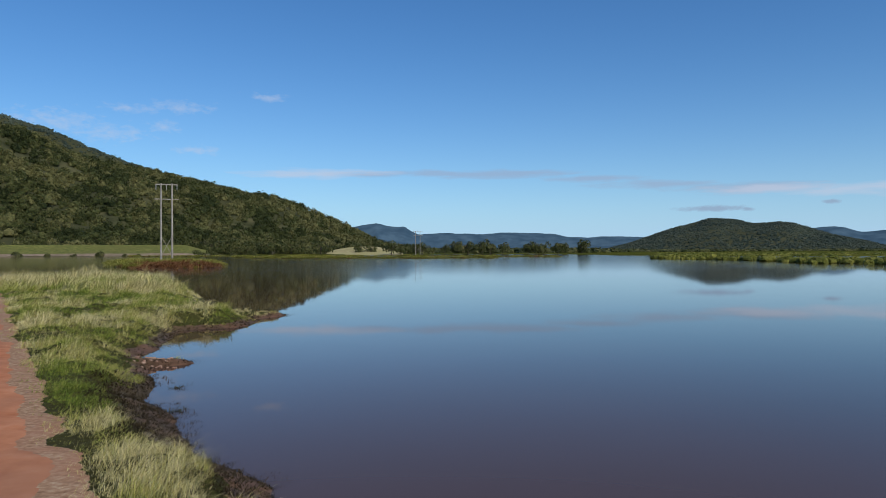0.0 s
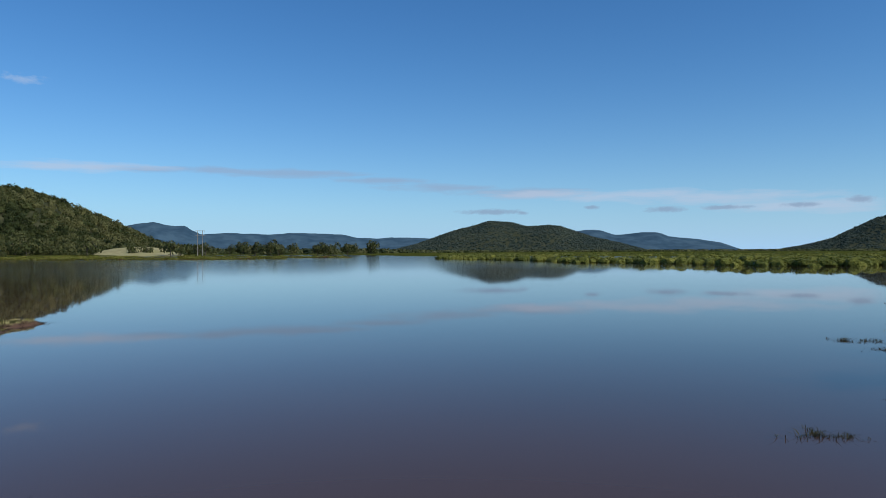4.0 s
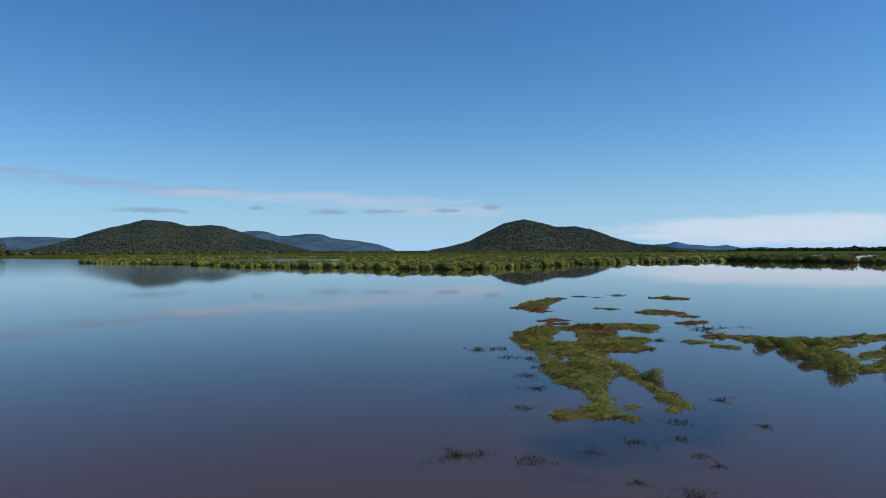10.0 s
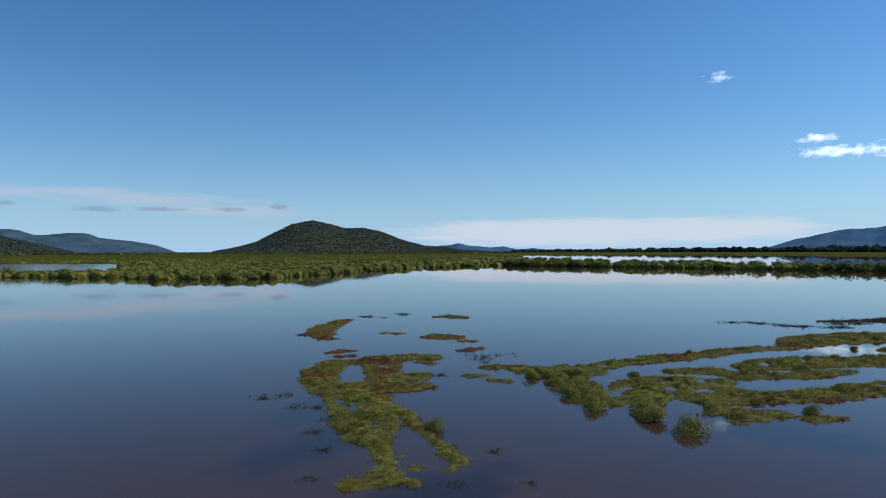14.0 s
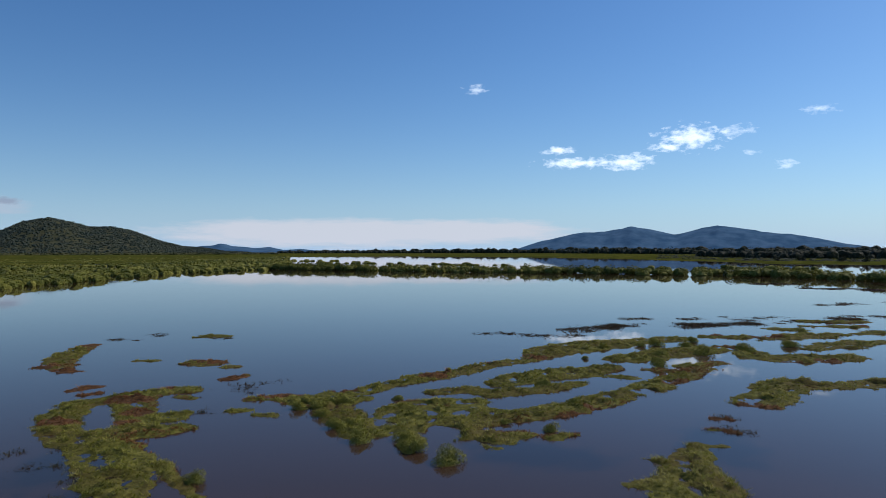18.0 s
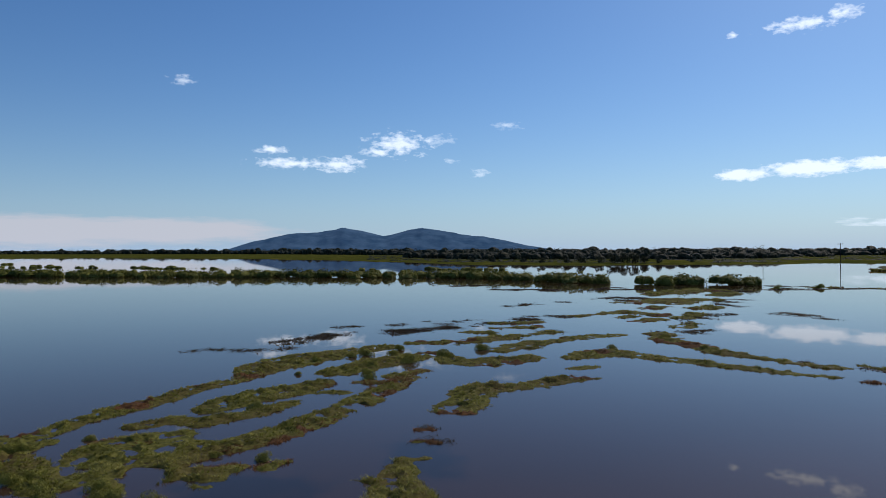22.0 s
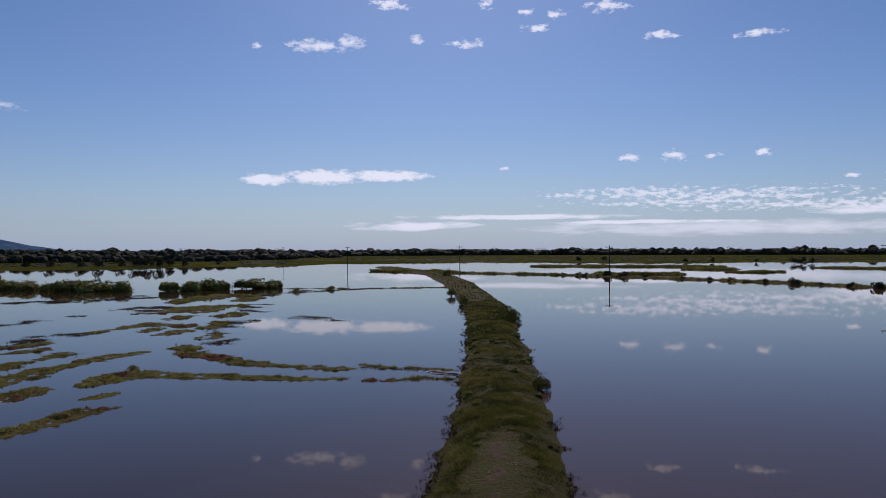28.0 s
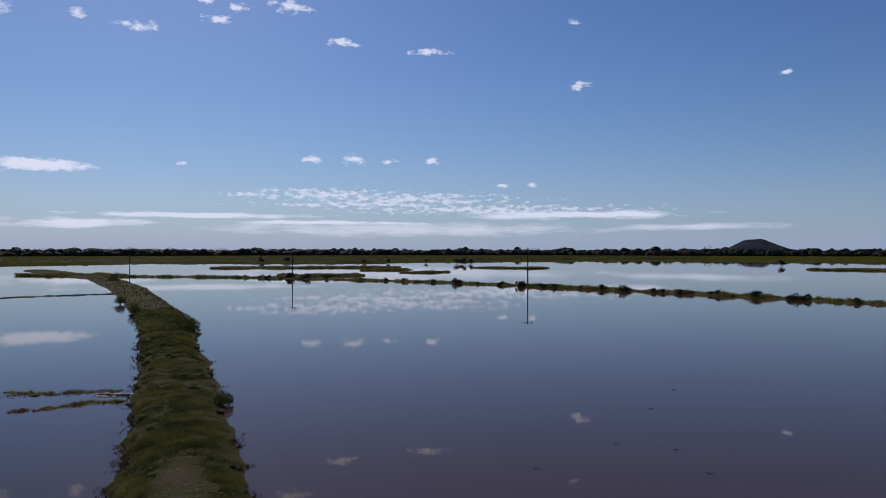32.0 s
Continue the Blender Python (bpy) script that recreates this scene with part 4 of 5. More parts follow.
WORN = [[(15.5, -21.4, 0.5), (12.9, -17.8, 0.9), (4.0, -6.0, 0.9)]]


def bank_depth(x, y):
    return chain_depth(x, y, CAUSEWAY) + 0.5 * fbm(x, y, 2.4, 4) - 0.1


def track_depth(x, y):
    return np.maximum(chain_depth(x, y, TRACK) + 0.35 * fbm(x, y, 1.0, 3), chain_depth(x, y, WORN) + 1.3 * fbm(x, y, 0.8, 3) - 0.25)


def bank_height(x, y):
    d = bank_depth(x, y)
    rough = np.clip(-(track_depth(x, y) + 0.4) * 2, 0, 1)
    lump = (0.35 * np.abs(fbm(x, y, 1.1, 3)) + 0.08 * fbm(x, y, 0.35, 2)) * np.where(y < 0, 0.45, 1)
    return np.where(d > 0, 0.45 * (1 - np.exp(-(np.maximum(d, 0) / 0.85) ** 1.5)) + np.clip(d, 0, 1) * (lump * rough), 0.45 * d)


def heightfield(name, x0, x1, y0, y1, step, mat, edge, lift=0.0, label="", parent=None, **tags):
    """A skin on the bank, where edge() is above zero; its rim dips under the ground."""
    X, Y = np.meshgrid(np.arange(x0, x1, step), np.arange(y0, y1, step))
    Z, d = bank_height(X, Y), edge(X, Y)
    f = grid_faces(*X.shape)
    f = f[((d > -0.25) & (Z > -0.15)).ravel()[f].any(1)]
    v, f = compact(np.stack([X, Y, Z + np.clip(d * 0.2, -0.06, lift)], -1).reshape(-1, 3), f)
    return put(name, mesh_of(name, v, f, smooth=True), mat, parent, label, **tags)


CAUSEWAY_TURF = surface("causeway_turf", [(0.3, (0.028, 0.028, 0.008)), (0.5, (0.055, 0.057, 0.013)), (0.75, (0.088, 0.08, 0.022))], 9.0, (0.045, 0.036, 0.012), 0.35, relief=1.0, depth=0.1)
EARTH = surface("worn_earth", [(0.3, (0.035, 0.025, 0.014)), (0.55, (0.075, 0.05, 0.028)), (0.75, (0.15, 0.10, 0.06))], 7.0, (0.05, 0.045, 0.018), 1.1, relief=0.8, depth=0.05)
VERGE = surface("pale_verge", [(0.3, (0.20, 0.11, 0.06)), (0.5, (0.32, 0.19, 0.11)), (0.75, (0.46, 0.33, 0.21))], 14.0, (0.34, 0.17, 0.10), 1.2, relief=0.35, depth=0.02)
causeway = heightfield("causeway", -70, 34, -45, 75, 0.2, CAUSEWAY_TURF, lambda x, y: 0 * x + 1, 0.0, "low grassed earth causeway curving across the floodwater", category="causeway", kind="structure")
heightfield("far_embankment", 27, 250, -250, -36, 0.6, CAUSEWAY_TURF, lambda x, y: np.maximum(-40 - y, x - 32), -0.03, "", causeway)
heightfield("mud_rim", -14, 1.5, 3, 33, 0.12, MUD, lambda x, y: np.where(y > 14, 0.35, 0.6) - bank_depth(x, y), 0.012, "dark wet mud rim of the bank", causeway)
heightfield("track_verge", -36, 3, -3, 52, 0.12, VERGE, lambda x, y: np.minimum(track_depth(x, y) + 0.3, y + 2), 0.010, "pale stony verge of the track", causeway)
heightfield("dirt_track", -36, 17, -24, 52, 0.12, RED_DIRT, lambda x, y: np.minimum(track_depth(x, y), y + 3), 0.022, "bare red earth wheel track with pebbles", category="track", kind="structure")


def bank_grass(name, x0, x1, y0, y1, density, ref, tall, mat, per=6, gold=0.0, parent=causeway, rim=0.1, verge=0.0, bent=True):
    n = int((x1 - x0) * (y1 - y0) * density)
    x, y = rng.uniform(x0, x1, n), rng.uniform(y0, y1, n)
    r = np.hypot(x, y)
    k = rng.random(n) < np.clip(ref / r, 0, 1) ** 1.5
    x, y, r = x[k], y[k], r[k]
    d, tr = bank_depth(x, y), track_depth(x, y)
    k = (d > (np.interp(y, [11, 14], [rim, 0.15]) if rim > 0.3 else rim) + 0.25 * fbm(x, y, 0.7, 2)) & ((tr < -0.05) & (rng.random(len(x)) < np.clip(0.25 - tr * 1.2, 0, 1)) if not verge else (np.abs(tr + 0.2) < verge) & (rng.random(len(x)) < 0.6))
    x, y, r, d, tr = x[k], y[k], r[k], d[k], tr[k]
    patch = fbm(x, y, 3.0, 3)
    tone = np.clip(0.42 + gold + 1.5 * patch + 0.9 * fbm(x + 20, y, 0.8, 2) + rng.normal(0, 0.12, len(x)), 0, 1)
    h = (0.45 + 1.4 * np.clip(fbm(x, y, 0.8, 2) + 0.42, 0, 1)) * tall * (0.65 + 0.9 * np.clip(patch + 0.3, 0, 1)) * rng.uniform(0.6, 1.2, len(x)) * np.clip(0.35 + d * 0.6, 0.3, 1) * np.clip(0.4 - tr, 0.4, 1) * np.clip(0.25 + y / 22, 0.4, 1) ** (1 if y0 > 0 else 0)
    v, f, t = blades(x, y, bank_height(x, y) - 0.03, h, np.maximum(0.0019, r * 0.00024) * (1 if bent else 1.9), per, 1.5, tone, wind=(0.42, 0.08), bent=bent)
    return put(name, mesh_of(name, v, f, t), mat, parent, kind="stuff")


CAUSEWAY_GRASS = foliage("causeway_grass", [(0.05, (0.045, 0.06, 0.010)), (0.5, (0.125, 0.132, 0.022)), (0.95, (0.26, 0.23, 0.055))], translucent=0.25)
bank_grass("long_grass", -34, 1, 4, 62, 230, 8, 0.25, GRASS, 6, 0.03, rim=0.8)
bank_grass("under_grass", -34, 1, 4, 62, 380, 9, 0.12, GRASS, 7, -0.08, rim=0.75, bent=False)
bank_grass("dry_stubble", -34, 1, 3, 50, 160, 10, 0.09, GRASS, 6, 0.45, rim=0.7, verge=0.5)
bank_grass("seeding_grass", -34, -14, 36, 62, 22, 50, 0.6, GRASS, 6, 0.35)
bank_grass("short_grass", 2, 60, -80, -3, 400, 23, 0.14, CAUSEWAY_GRASS, 7, bent=False)
bank_grass("coarse_grass", 48, 230, -226, -78, 3, 90, 0.3, CAUSEWAY_GRASS, 5)

# weed along the waterline of the causeway
n = 700000
x, y = rng.uniform(-34, 60, n), rng.uniform(-80, 72, n)
d = bank_depth(x, y)
k = (np.abs(d - np.where(y > 3, 0.15, -0.05)) < np.where(y > 3, 0.32, 0.3)) & (fbm(x, y, 1.3, 2) > -0.05) & (rng.random(n) < np.clip(28 / np.hypot(x, y), 0, 1) ** 1.3) & ((y < 0) | (x > -9))
v, f, t = blades(x[k], y[k], np.maximum(bank_height(x[k], y[k]), -0.05), rng.uniform(0.06, 0.16, k.sum()) * np.where(y[k] > 3, 0.4, 1), np.maximum(0.006, np.hypot(x[k], y[k]) * 0.0006), 8, 1.7, bent=False)
put("drowned_weed", mesh_of("drowned_weed", v, f, t), STALK, causeway, "dark brown drowned weed", kind="stuff")

n = 190000
x, y = rng.uniform(-10, 2.5, n), rng.uniform(3, 34, n)
d = bank_depth(x, y)
k = (d > -0.35) & (d < np.where(y < 13, 1.1, 0.25)) & (rng.random(n) < np.clip(1.2 - np.abs(d - 0.3), 0, 1) * np.where(y > 14.5, 0.2, 1)) & (fbm(x, y, 0.9, 2) > -0.3 - np.clip(d, -0.3, 0.5))
v, f, t = blades(x[k], y[k], np.maximum(bank_height(x[k], y[k]), -0.03), rng.uniform(0.025, 0.075, k.sum()), np.maximum(0.005, np.hypot(x[k], y[k]) * 0.0005), 6, 2.2, bent=False)
put("matted_weed", mesh_of("matted_weed", v, f, t), STALK, causeway, "dark brown matted weed on wet mud", kind="stuff")

# ---- low herbs on the causeway ----
n = 9000
x, y = rng.uniform(8, 62, n), rng.uniform(-82, -12, n)
d = bank_depth(x, y)
k = (d > 0.15) & (track_depth(x, y) < -0.2) & (rng.random(n) < np.where(d < 0.9, 0.35, 0.08)) & (fbm(x, y, 2.0, 2) > -0.05)
x, y = x[k], y[k]
r = rng.uniform(0.07, 0.24, len(x)) * np.clip(np.hypot(x, y) / 30, 0.8, 1.8)
v, f, t = scatter_crowns([lumpy_crown(c, 1, 26, 0.16, 0.3, 0.8, -0.2) for c in range(90, 95)], x, y, bank_height(x, y) - 0.02, r * 1.3, r * 1.2)
put("low_herbs", mesh_of("low_herbs", v, f, t), HERB, causeway, "low bright green herbs in the grass", kind="stuff")

# ---- loose stones ----
def stone_mesh(seed):
    bm = bmesh.new()
    bmesh.ops.create_icosphere(bm, subdivisions=1, radius=1)
    g = np.random.default_rng(seed)
    for v in bm.verts:
        v.co *= g.uniform(0.7, 1.15)
        v.co.z *= 0.6
    me = bpy.data.meshes.new("stone")
    bm.to_mesh(me)
    bm.free()
    me.materials.append(STONE)
    return me


STONE = surface("pale_stone", [(0.3, (0.25, 0.17, 0.12)), (0.7, (0.42, 0.31, 0.24))], 6.0, (0.3, 0.12, 0.07), 1.0)
STONES = [stone_mesh(s) for s in range(4)]
for cx, cy, spread, count, size in ((-6.2, 16.0, 0.28, 60, 0.04), (-4.0, 7.2, 0.2, 24, 0.016), (-5.0, 8.7, 0.25, 24, 0.016), (-6.0, 10.2, 0.35, 20, 0.022), (13.3, -18.3, 0.9, 34, 0.04)):
    for k in range(count):
        x, y = cx + random.gauss(0, spread), cy + random.gauss(0, spread)
        ob = new("stone", STONES[k % 4])
        s = size * random.uniform(0.4, 1.4)
        ob.matrix_world = pose(x, y, max(0.0, float(bank_height(np.array(x), np.array(y)))) + 0.2 * s, 0, 0, random.uniform(0, 360)) @ Matrix.Scale(s, 4)
        tagged(ob, "small pale reddish stone lying on the bank", "stone", "stones on the bank")
heightfield("worn_patch", 3, 19, -25, -5, 0.12, EARTH, lambda x, y: np.minimum(track_depth(x, y) - 0.45, -4 - y), 0.012, "worn stony brown patch on the causeway", category="track", kind="structure")

# ---- mangroves ----
def belt(label, x, y, h0, h1, crowns=BELT_CROWNS, wide=0.9, leaf=MANGROVE, name="mangrove_belt", category="mangroves"):
    s = rng.uniform(h0, h1, len(x))
    tone = np.clip(0.5 + 1.0 * fbm(x, y, 14, 3) + rng.normal(0, 0.2, len(x)), 0, 1)
    v, f, t = scatter_crowns(crowns, x, y, np.full(len(x), -0.1), s * wide * rng.uniform(0.8, 1.2, len(x)), s, tone)
    return put(name, mesh_of(name, v, f, t), leaf, label=label, category=category, kind="stuff")


BELT_AZ = [16, 22, 27, 31, 36, 39, 44, 48, 52, 57, 63, 66]
BELT_R = [235, 200, 152, 144, 140, 128, 124, 134, 148, 178, 215, 225]
for label, count, r0, r1, crowns in (("broad olive mangrove thicket rising straight from the water", 2500, 1.0, 1.32, BELT_CROWNS), ("olive mangrove thicket behind the water's edge", 4200, 1.3, 2.0, FAR_CROWNS), ("far olive mangrove scrub on the marsh plain", 6000, 1.8, 4.3, FAR_CROWNS)):
    a = rng.uniform(16.5, 67, count)
    edge = np.interp(a, BELT_AZ, BELT_R)
    r = edge * rng.uniform(r0, r1, count) + 14 * fbm(a * 3, a, 3, 3)
    ok = (a > 36) | (r > 330) | (r < edge + 16)
    x, y = polar(a[ok], r[ok])
    k = fbm(x, y, 34, 3) > (-0.3 if r0 < 1.2 else -0.2)
    belt(label, x[k], y[k], 1.0, 2.1, crowns, wide=1.05)

BELT2 = [[(212, 84, 9), (200, 60, 4), (190, 33, 4), (184, 4, 3.5), (176, -16, 4), (171, -36, 4), (158, -47, 3.5), (141, -54, 3), (129, -61, 2.0)], [(124, -66, 2.4), (120.5, -72, 2.6)], [(120, -76, 2.6), (117.5, -82.5, 2.8)]]
x, y = rng.uniform(90, 240, 26000), rng.uniform(-95, 110, 26000)
k = chain_depth(x, y, BELT2) + 3.0 * fbm(x, y, 9, 3) > 0
k &= rng.random(26000) < 0.28
belt("narrow line of dark olive mangroves standing in water", x[k], y[k], 1.7, 2.9, NEAR_CROWNS, wide=1.2)
BELT3 = [[(330, 120, 8), (300, 60, 6), (270, 20, 5)], [(420, 230, 14), (395, 150, 9)], [(255, -20, 4), (246, -45, 5), (230, -70, 6)]]
x, y = rng.uniform(200, 450, 14000), rng.uniform(-90, 260, 14000)
k = (chain_depth(x, y, BELT3) + 16 * fbm(x, y, 14, 3) > 0) & (rng.random(14000) < 0.22)
belt("scattered far line of mangroves standing in water", x[k], y[k], 0.8, 1.6, wide=1.6)


# drowned grass in open water between the bars
REEDS = [[(48.3, 5.8, 0.35), (47.8, 3.8, 0.40), (47.0, 1.5, 0.40)],
         [(47.4, 0.9, 0.50), (47.6, 0.2, 0.50)],
         [(46.8, 3.0, 0.35), (46.6, 2.1, 0.30)],
         [(43.0, 4.1, 0.25), (43.7, 2.0, 0.30)],
         [(49.4, 0.2, 0.50), (53.9, -2.9, 0.70), (55.4, -5.0, 0.70), (56.4, -9.2, 0.80), (58.8, -14.3, 1.00)],
         [(55.9, -5.4, 0.60), (53.8, -7.6, 0.60), (55.8, -9.6, 0.70)],
         [(62.2, -10.2, 0.70), (60.7, -13.3, 0.50)],
         [(62.1, -15.6, 1.20), (64.4, -22.8, 1.60), (67.3, -30.7, 1.60)],
         [(78.9, -25.1, 1.00), (81.6, -33.4, 2.20), (87.8, -44.4, 3.00)],
         [(113.0, -34.0, 1.50), (108.8, -42.4, 3.50), (111.1, -57.2, 4.00)],
         [(124.1, -19.3, 1.20), (127.2, -34.0, 1.50)],
         [(53.6, -14.4, 0.60), (53.8, -21.0, 0.80), (54.1, -25.2, 0.70)],
         [(50.0, -28.9, 0.80), (50.5, -32.7, 1.00)],
         [(46.6, -27.4, 0.60), (45.4, -29.9, 0.60)],
         [(57.5, -34.7, 1.00), (66.6, -45.0, 1.60), (82.0, -56.3, 2.00)],
         [(69.3, -46.8, 1.20), (62.1, -49.3, 1.40), (56.7, -49.6, 0.80)],
         [(102.2, -74.8, 1.60), (101.6, -93.4, 1.00), (91.3, -109.0, 0.90)],
         [(99.9, -67.4, 3.00), (111.5, -88.4, 3.00)],
         [(35.2, -28.8, 0.50), (32.7, -30.1, 0.40), (30.2, -31.6, 0.35), (27.7, -33.2, 0.30)],
         [(70.7, -79.0, 0.30), (69.2, -82.1, 0.30)],
         [(40.5, 29.6, 0.30), (40.2, 27.6, 0.25)],
         [(43.9, 28.2, 0.50), (38.8, 23.1, 0.60)],
         [(41.3, 24.9, 0.30), (42.4, 22.0, 0.30)],
         [(34.4, 20.5, 0.25), (34.2, 19.4, 0.20)],
         [(28.2, 14.4, 0.35), (26.0, 12.7, 0.25)],
         [(22.7, 12.9, 0.20), (22.4, 12.4, 0.20)],
         [(47.7, 6.2, 0.30), (48.0, 4.7, 0.25)],
         [(50.3, 1.5, 0.50), (54.9, -3.2, 0.80), (56.0, -9.4, 1.00), (59.3, -16.3, 1.00), (65.7, -25.1, 1.20)],
         [(59.5, -3.5, 0.80), (62.6, -12.8, 1.00)],
         [(16.6, 16.3, 0.25), (16.6, 14.9, 0.30), (15.7, 13.0, 0.25)],
         [(18.2, 15.4, 0.20), (16.2, 13.0, 0.30), (14.2, 10.8, 0.25)],
         [(14.1, 11.4, 0.30), (14.0, 11.0, 0.20)],
         [(13.0, 9.9, 0.30), (12.0, 8.8, 0.30)],
         [(21.7, 18.8, 0.20), (21.4, 17.9, 0.30)],
         [(28.2, 13.1, 0.30), (28.4, 12.4, 0.30)],
         [(32.0, 12.2, 0.00), (27.4, 8.6, 0.15)],
         [(32.3, 7.8, 0.40), (33.0, 7.0, 0.30)],
         [(23.7, -4.7, 0.30), (23.0, -5.0, 0.30)]]
xs, ys = [], []
for chain in REEDS:
    p = np.array(chain)
    lo, hi = (p[:, :2] - p[:, 2:]).min(0) - 0.3, (p[:, :2] + p[:, 2:]).max(0) + 0.3
    far = np.hypot(*p[:, :2].mean(0))
    n = int((hi - lo).prod() * (6.0 if far < 35 else 6.0 if far < 75 else 3.0)) + 6
    x, y = rng.uniform(lo[0], hi[0], n), rng.uniform(lo[1], hi[1], n)
    k = (chain_depth(x, y, [chain]) > 0) & (fbm(x, y, 1.0 + far * 0.02, 2) > 0.1)
    size = 0.12 + 0.0042 * far
    for a, b in zip(x[k], y[k]):
        m = rng.integers(10, 34)
        w = size * rng.uniform(0.5, 1.6)
        xs.append(a + rng.normal(0, w, m))
        ys.append(b + rng.normal(0, 0.7 * w, m))
x, y = np.concatenate(xs), np.concatenate(ys)
v, f, t = blades(x, y, np.full(len(x), -0.006), rng.uniform(0.025, 0.065, len(x)) * np.clip(np.hypot(x, y) / 40, 0.45, 1) * np.where(rng.random(len(x)) < 0.05, 3.0, 1), np.maximum(0.007, np.hypot(x, y) * 0.0007), 3, 3.4, bent=False)
put("drowned_grass", mesh_of("drowned_grass", v, f, t), STALK, label="scattered tops of drowned brown grass in the water", category="grass", kind="stuff")


FOAM = surface("foam", [(0.3, (0.7, 0.7, 0.72)), (0.7, (0.82, 0.82, 0.82))], 20.0, (0.6, 0.6, 0.62), 3.0)


# ---- single bushes ----
def bush_thing(seed, name, label, leaves, leaf, mat, height, group):
    """A shrub: several thin stems and a crown of small leaves."""
    ob = new(name)
    tagged(ob, label, "bush", group)
    g = np.random.default_rng(seed)
    tri = crown_shape(seed, leaves, 7, leaf, 0.85, -0.42, 0.4, 0.4)
    v = tri.reshape(-1, 3) * [0.75, 0.75, 1.3]
    put("crown", mesh_of("crown", v, np.arange(len(v)).reshape(-1, 3), np.repeat(g.random(leaves) * 0.8 + 0.1, 3)), mat, ob)
    for k in range(4):
        bm = bmesh.new()
        a, s = g.uniform(0, 6.28), g.uniform(0.1, 0.4)
        top = Vector((s * math.cos(a), s * math.sin(a), 0.42))
        ring = lambda c, r: [bm.verts.new((c[0] + r * math.cos(q * 1.2566), c[1] + r * math.sin(q * 1.2566), c[2])) for q in range(5)]
        lo, hi = ring((0.05 * math.cos(a), 0.05 * math.sin(a), -0.15), 0.03), ring(top, 0.012)
        for q in range(5):
            bm.faces.new((lo[q], lo[(q + 1) % 5], hi[(q + 1) % 5], hi[q]))
        part("stem", bm, BARK, ob)
    ob.scale = (height, height, height)
    return ob


BARK = surface("grey_bark", [(0.3, (0.06, 0.05, 0.04)), (0.7, (0.16, 0.13, 0.10))], 5.0, (0.05, 0.04, 0.03), 1.0)
MANGROVE_PALE = foliage("young_mangrove_leaf", [(0.1, (0.08, 0.09, 0.016)), (0.45, (0.20, 0.20, 0.04)), (0.8, (0.36, 0.34, 0.08)), (1.0, (0.50, 0.46, 0.16))])


def place_bushes(protos, spots, wide=1.15, size=1.0):
    """spots: x, y, height, base."""
    for k, (x, y, h, z) in enumerate(spots):
        h *= size
        p = protos[k % len(protos)]
        p.scale = (h * wide, h * wide, h)
        m = pose(x, y, z, 0, 0, (k * 137) % 360)
        if k < len(protos):
            p.matrix_world = m @ Matrix.Diagonal((*p.scale, 1))
        else:
            copy_thing(p, m)
    for p, (x, y, h, z) in zip(protos, spots):
        p.matrix_world = pose(x, y, z, 0, 0, 20) @ Matrix.Diagonal((h * size * wide, h * size * wide, h * size, 1))


young = [bush_thing(s, "mangrove_bush", "young pale-green mangrove bush at the edge of an islet", 3200, 0.034, MANGROVE_PALE, 1, "young mangroves on the islets") for s in (61, 62, 63)]
place_bushes(young, [(18.4, 3.3, 0.64, 0.02), (19.2, 4.5, 0.55, 0.02), (20.5, 5.1, 0.5, 0.02), (20.0, 6.2, 0.58, 0.02), (21.5, 7.5, 0.5, 0.02), (22.0, 7.2, 0.45, 0.02), (23.8, 9.7, 0.5, 0.02), (24.1, 9.2, 0.5, 0.02), (24.9, 8.9, 0.5, 0.02), (25.0, 8.4, 0.45, 0.02), (24.7, 9.9, 0.4, 0.02), (19.7, 4.9, 0.45, 0.02), (22.9, 8.6, 0.45, 0.02),
                     (29.5, 1.5, 0.5, 0.02), (25.9, 6.7, 0.35, 0.0), (22.2, 0.9, 0.42, 0.02), (26.1, 0.2, 0.4, 0.02), (22.9, 2.3, 0.3, 0.02), (15.7, 9.2, 0.45, 0.0), (35.4, -3.9, 0.7, 0.02), (39.0, -4.4, 0.7, 0.02), (40.0, -6.7, 0.8, 0.02), (41.7, -9.2, 0.8, 0.02), (44.4, -12.2, 0.8, 0.02), (51.1, -14.9, 0.7, 0.02), (41.7, -1.5, 0.45, 0.02),
                     (43.0, -3.6, 0.5, 0.02), (43.6, -4.6, 0.75, 0.02), (45.4, -6.8, 0.6, 0.02), (43.4, -6.1, 0.6, 0.02), (42.8, -20.4, 0.5, 0.02), (37.4, -0.3, 0.3, 0.0), (47.0, -26.6, 0.7, 0.02), (104.2, -79.4, 1.2, 0.0), (104.4, -87.9, 1.3, 0.0)], 1.45, 0.9)
dark = [bush_thing(s, "shrub", "dark green shrub on the edge of the causeway", 1100, 0.05, MANGROVE, 1, "shrubs along the causeway") for s in (71, 72)]
place_bushes(dark, [(42.0, -58.9, 2.1, 0.1), (43.3, -60.9, 1.6, 0.1), (60.7, -74.6, 1.7, 0.1), (20.2, -31.3, 0.85, 0.1), (24.9, -31.9, 0.65, 0.2), (73.4, -87.0, 1.4, 0.2), (127.0, -148.2, 3.0, 0.2)])

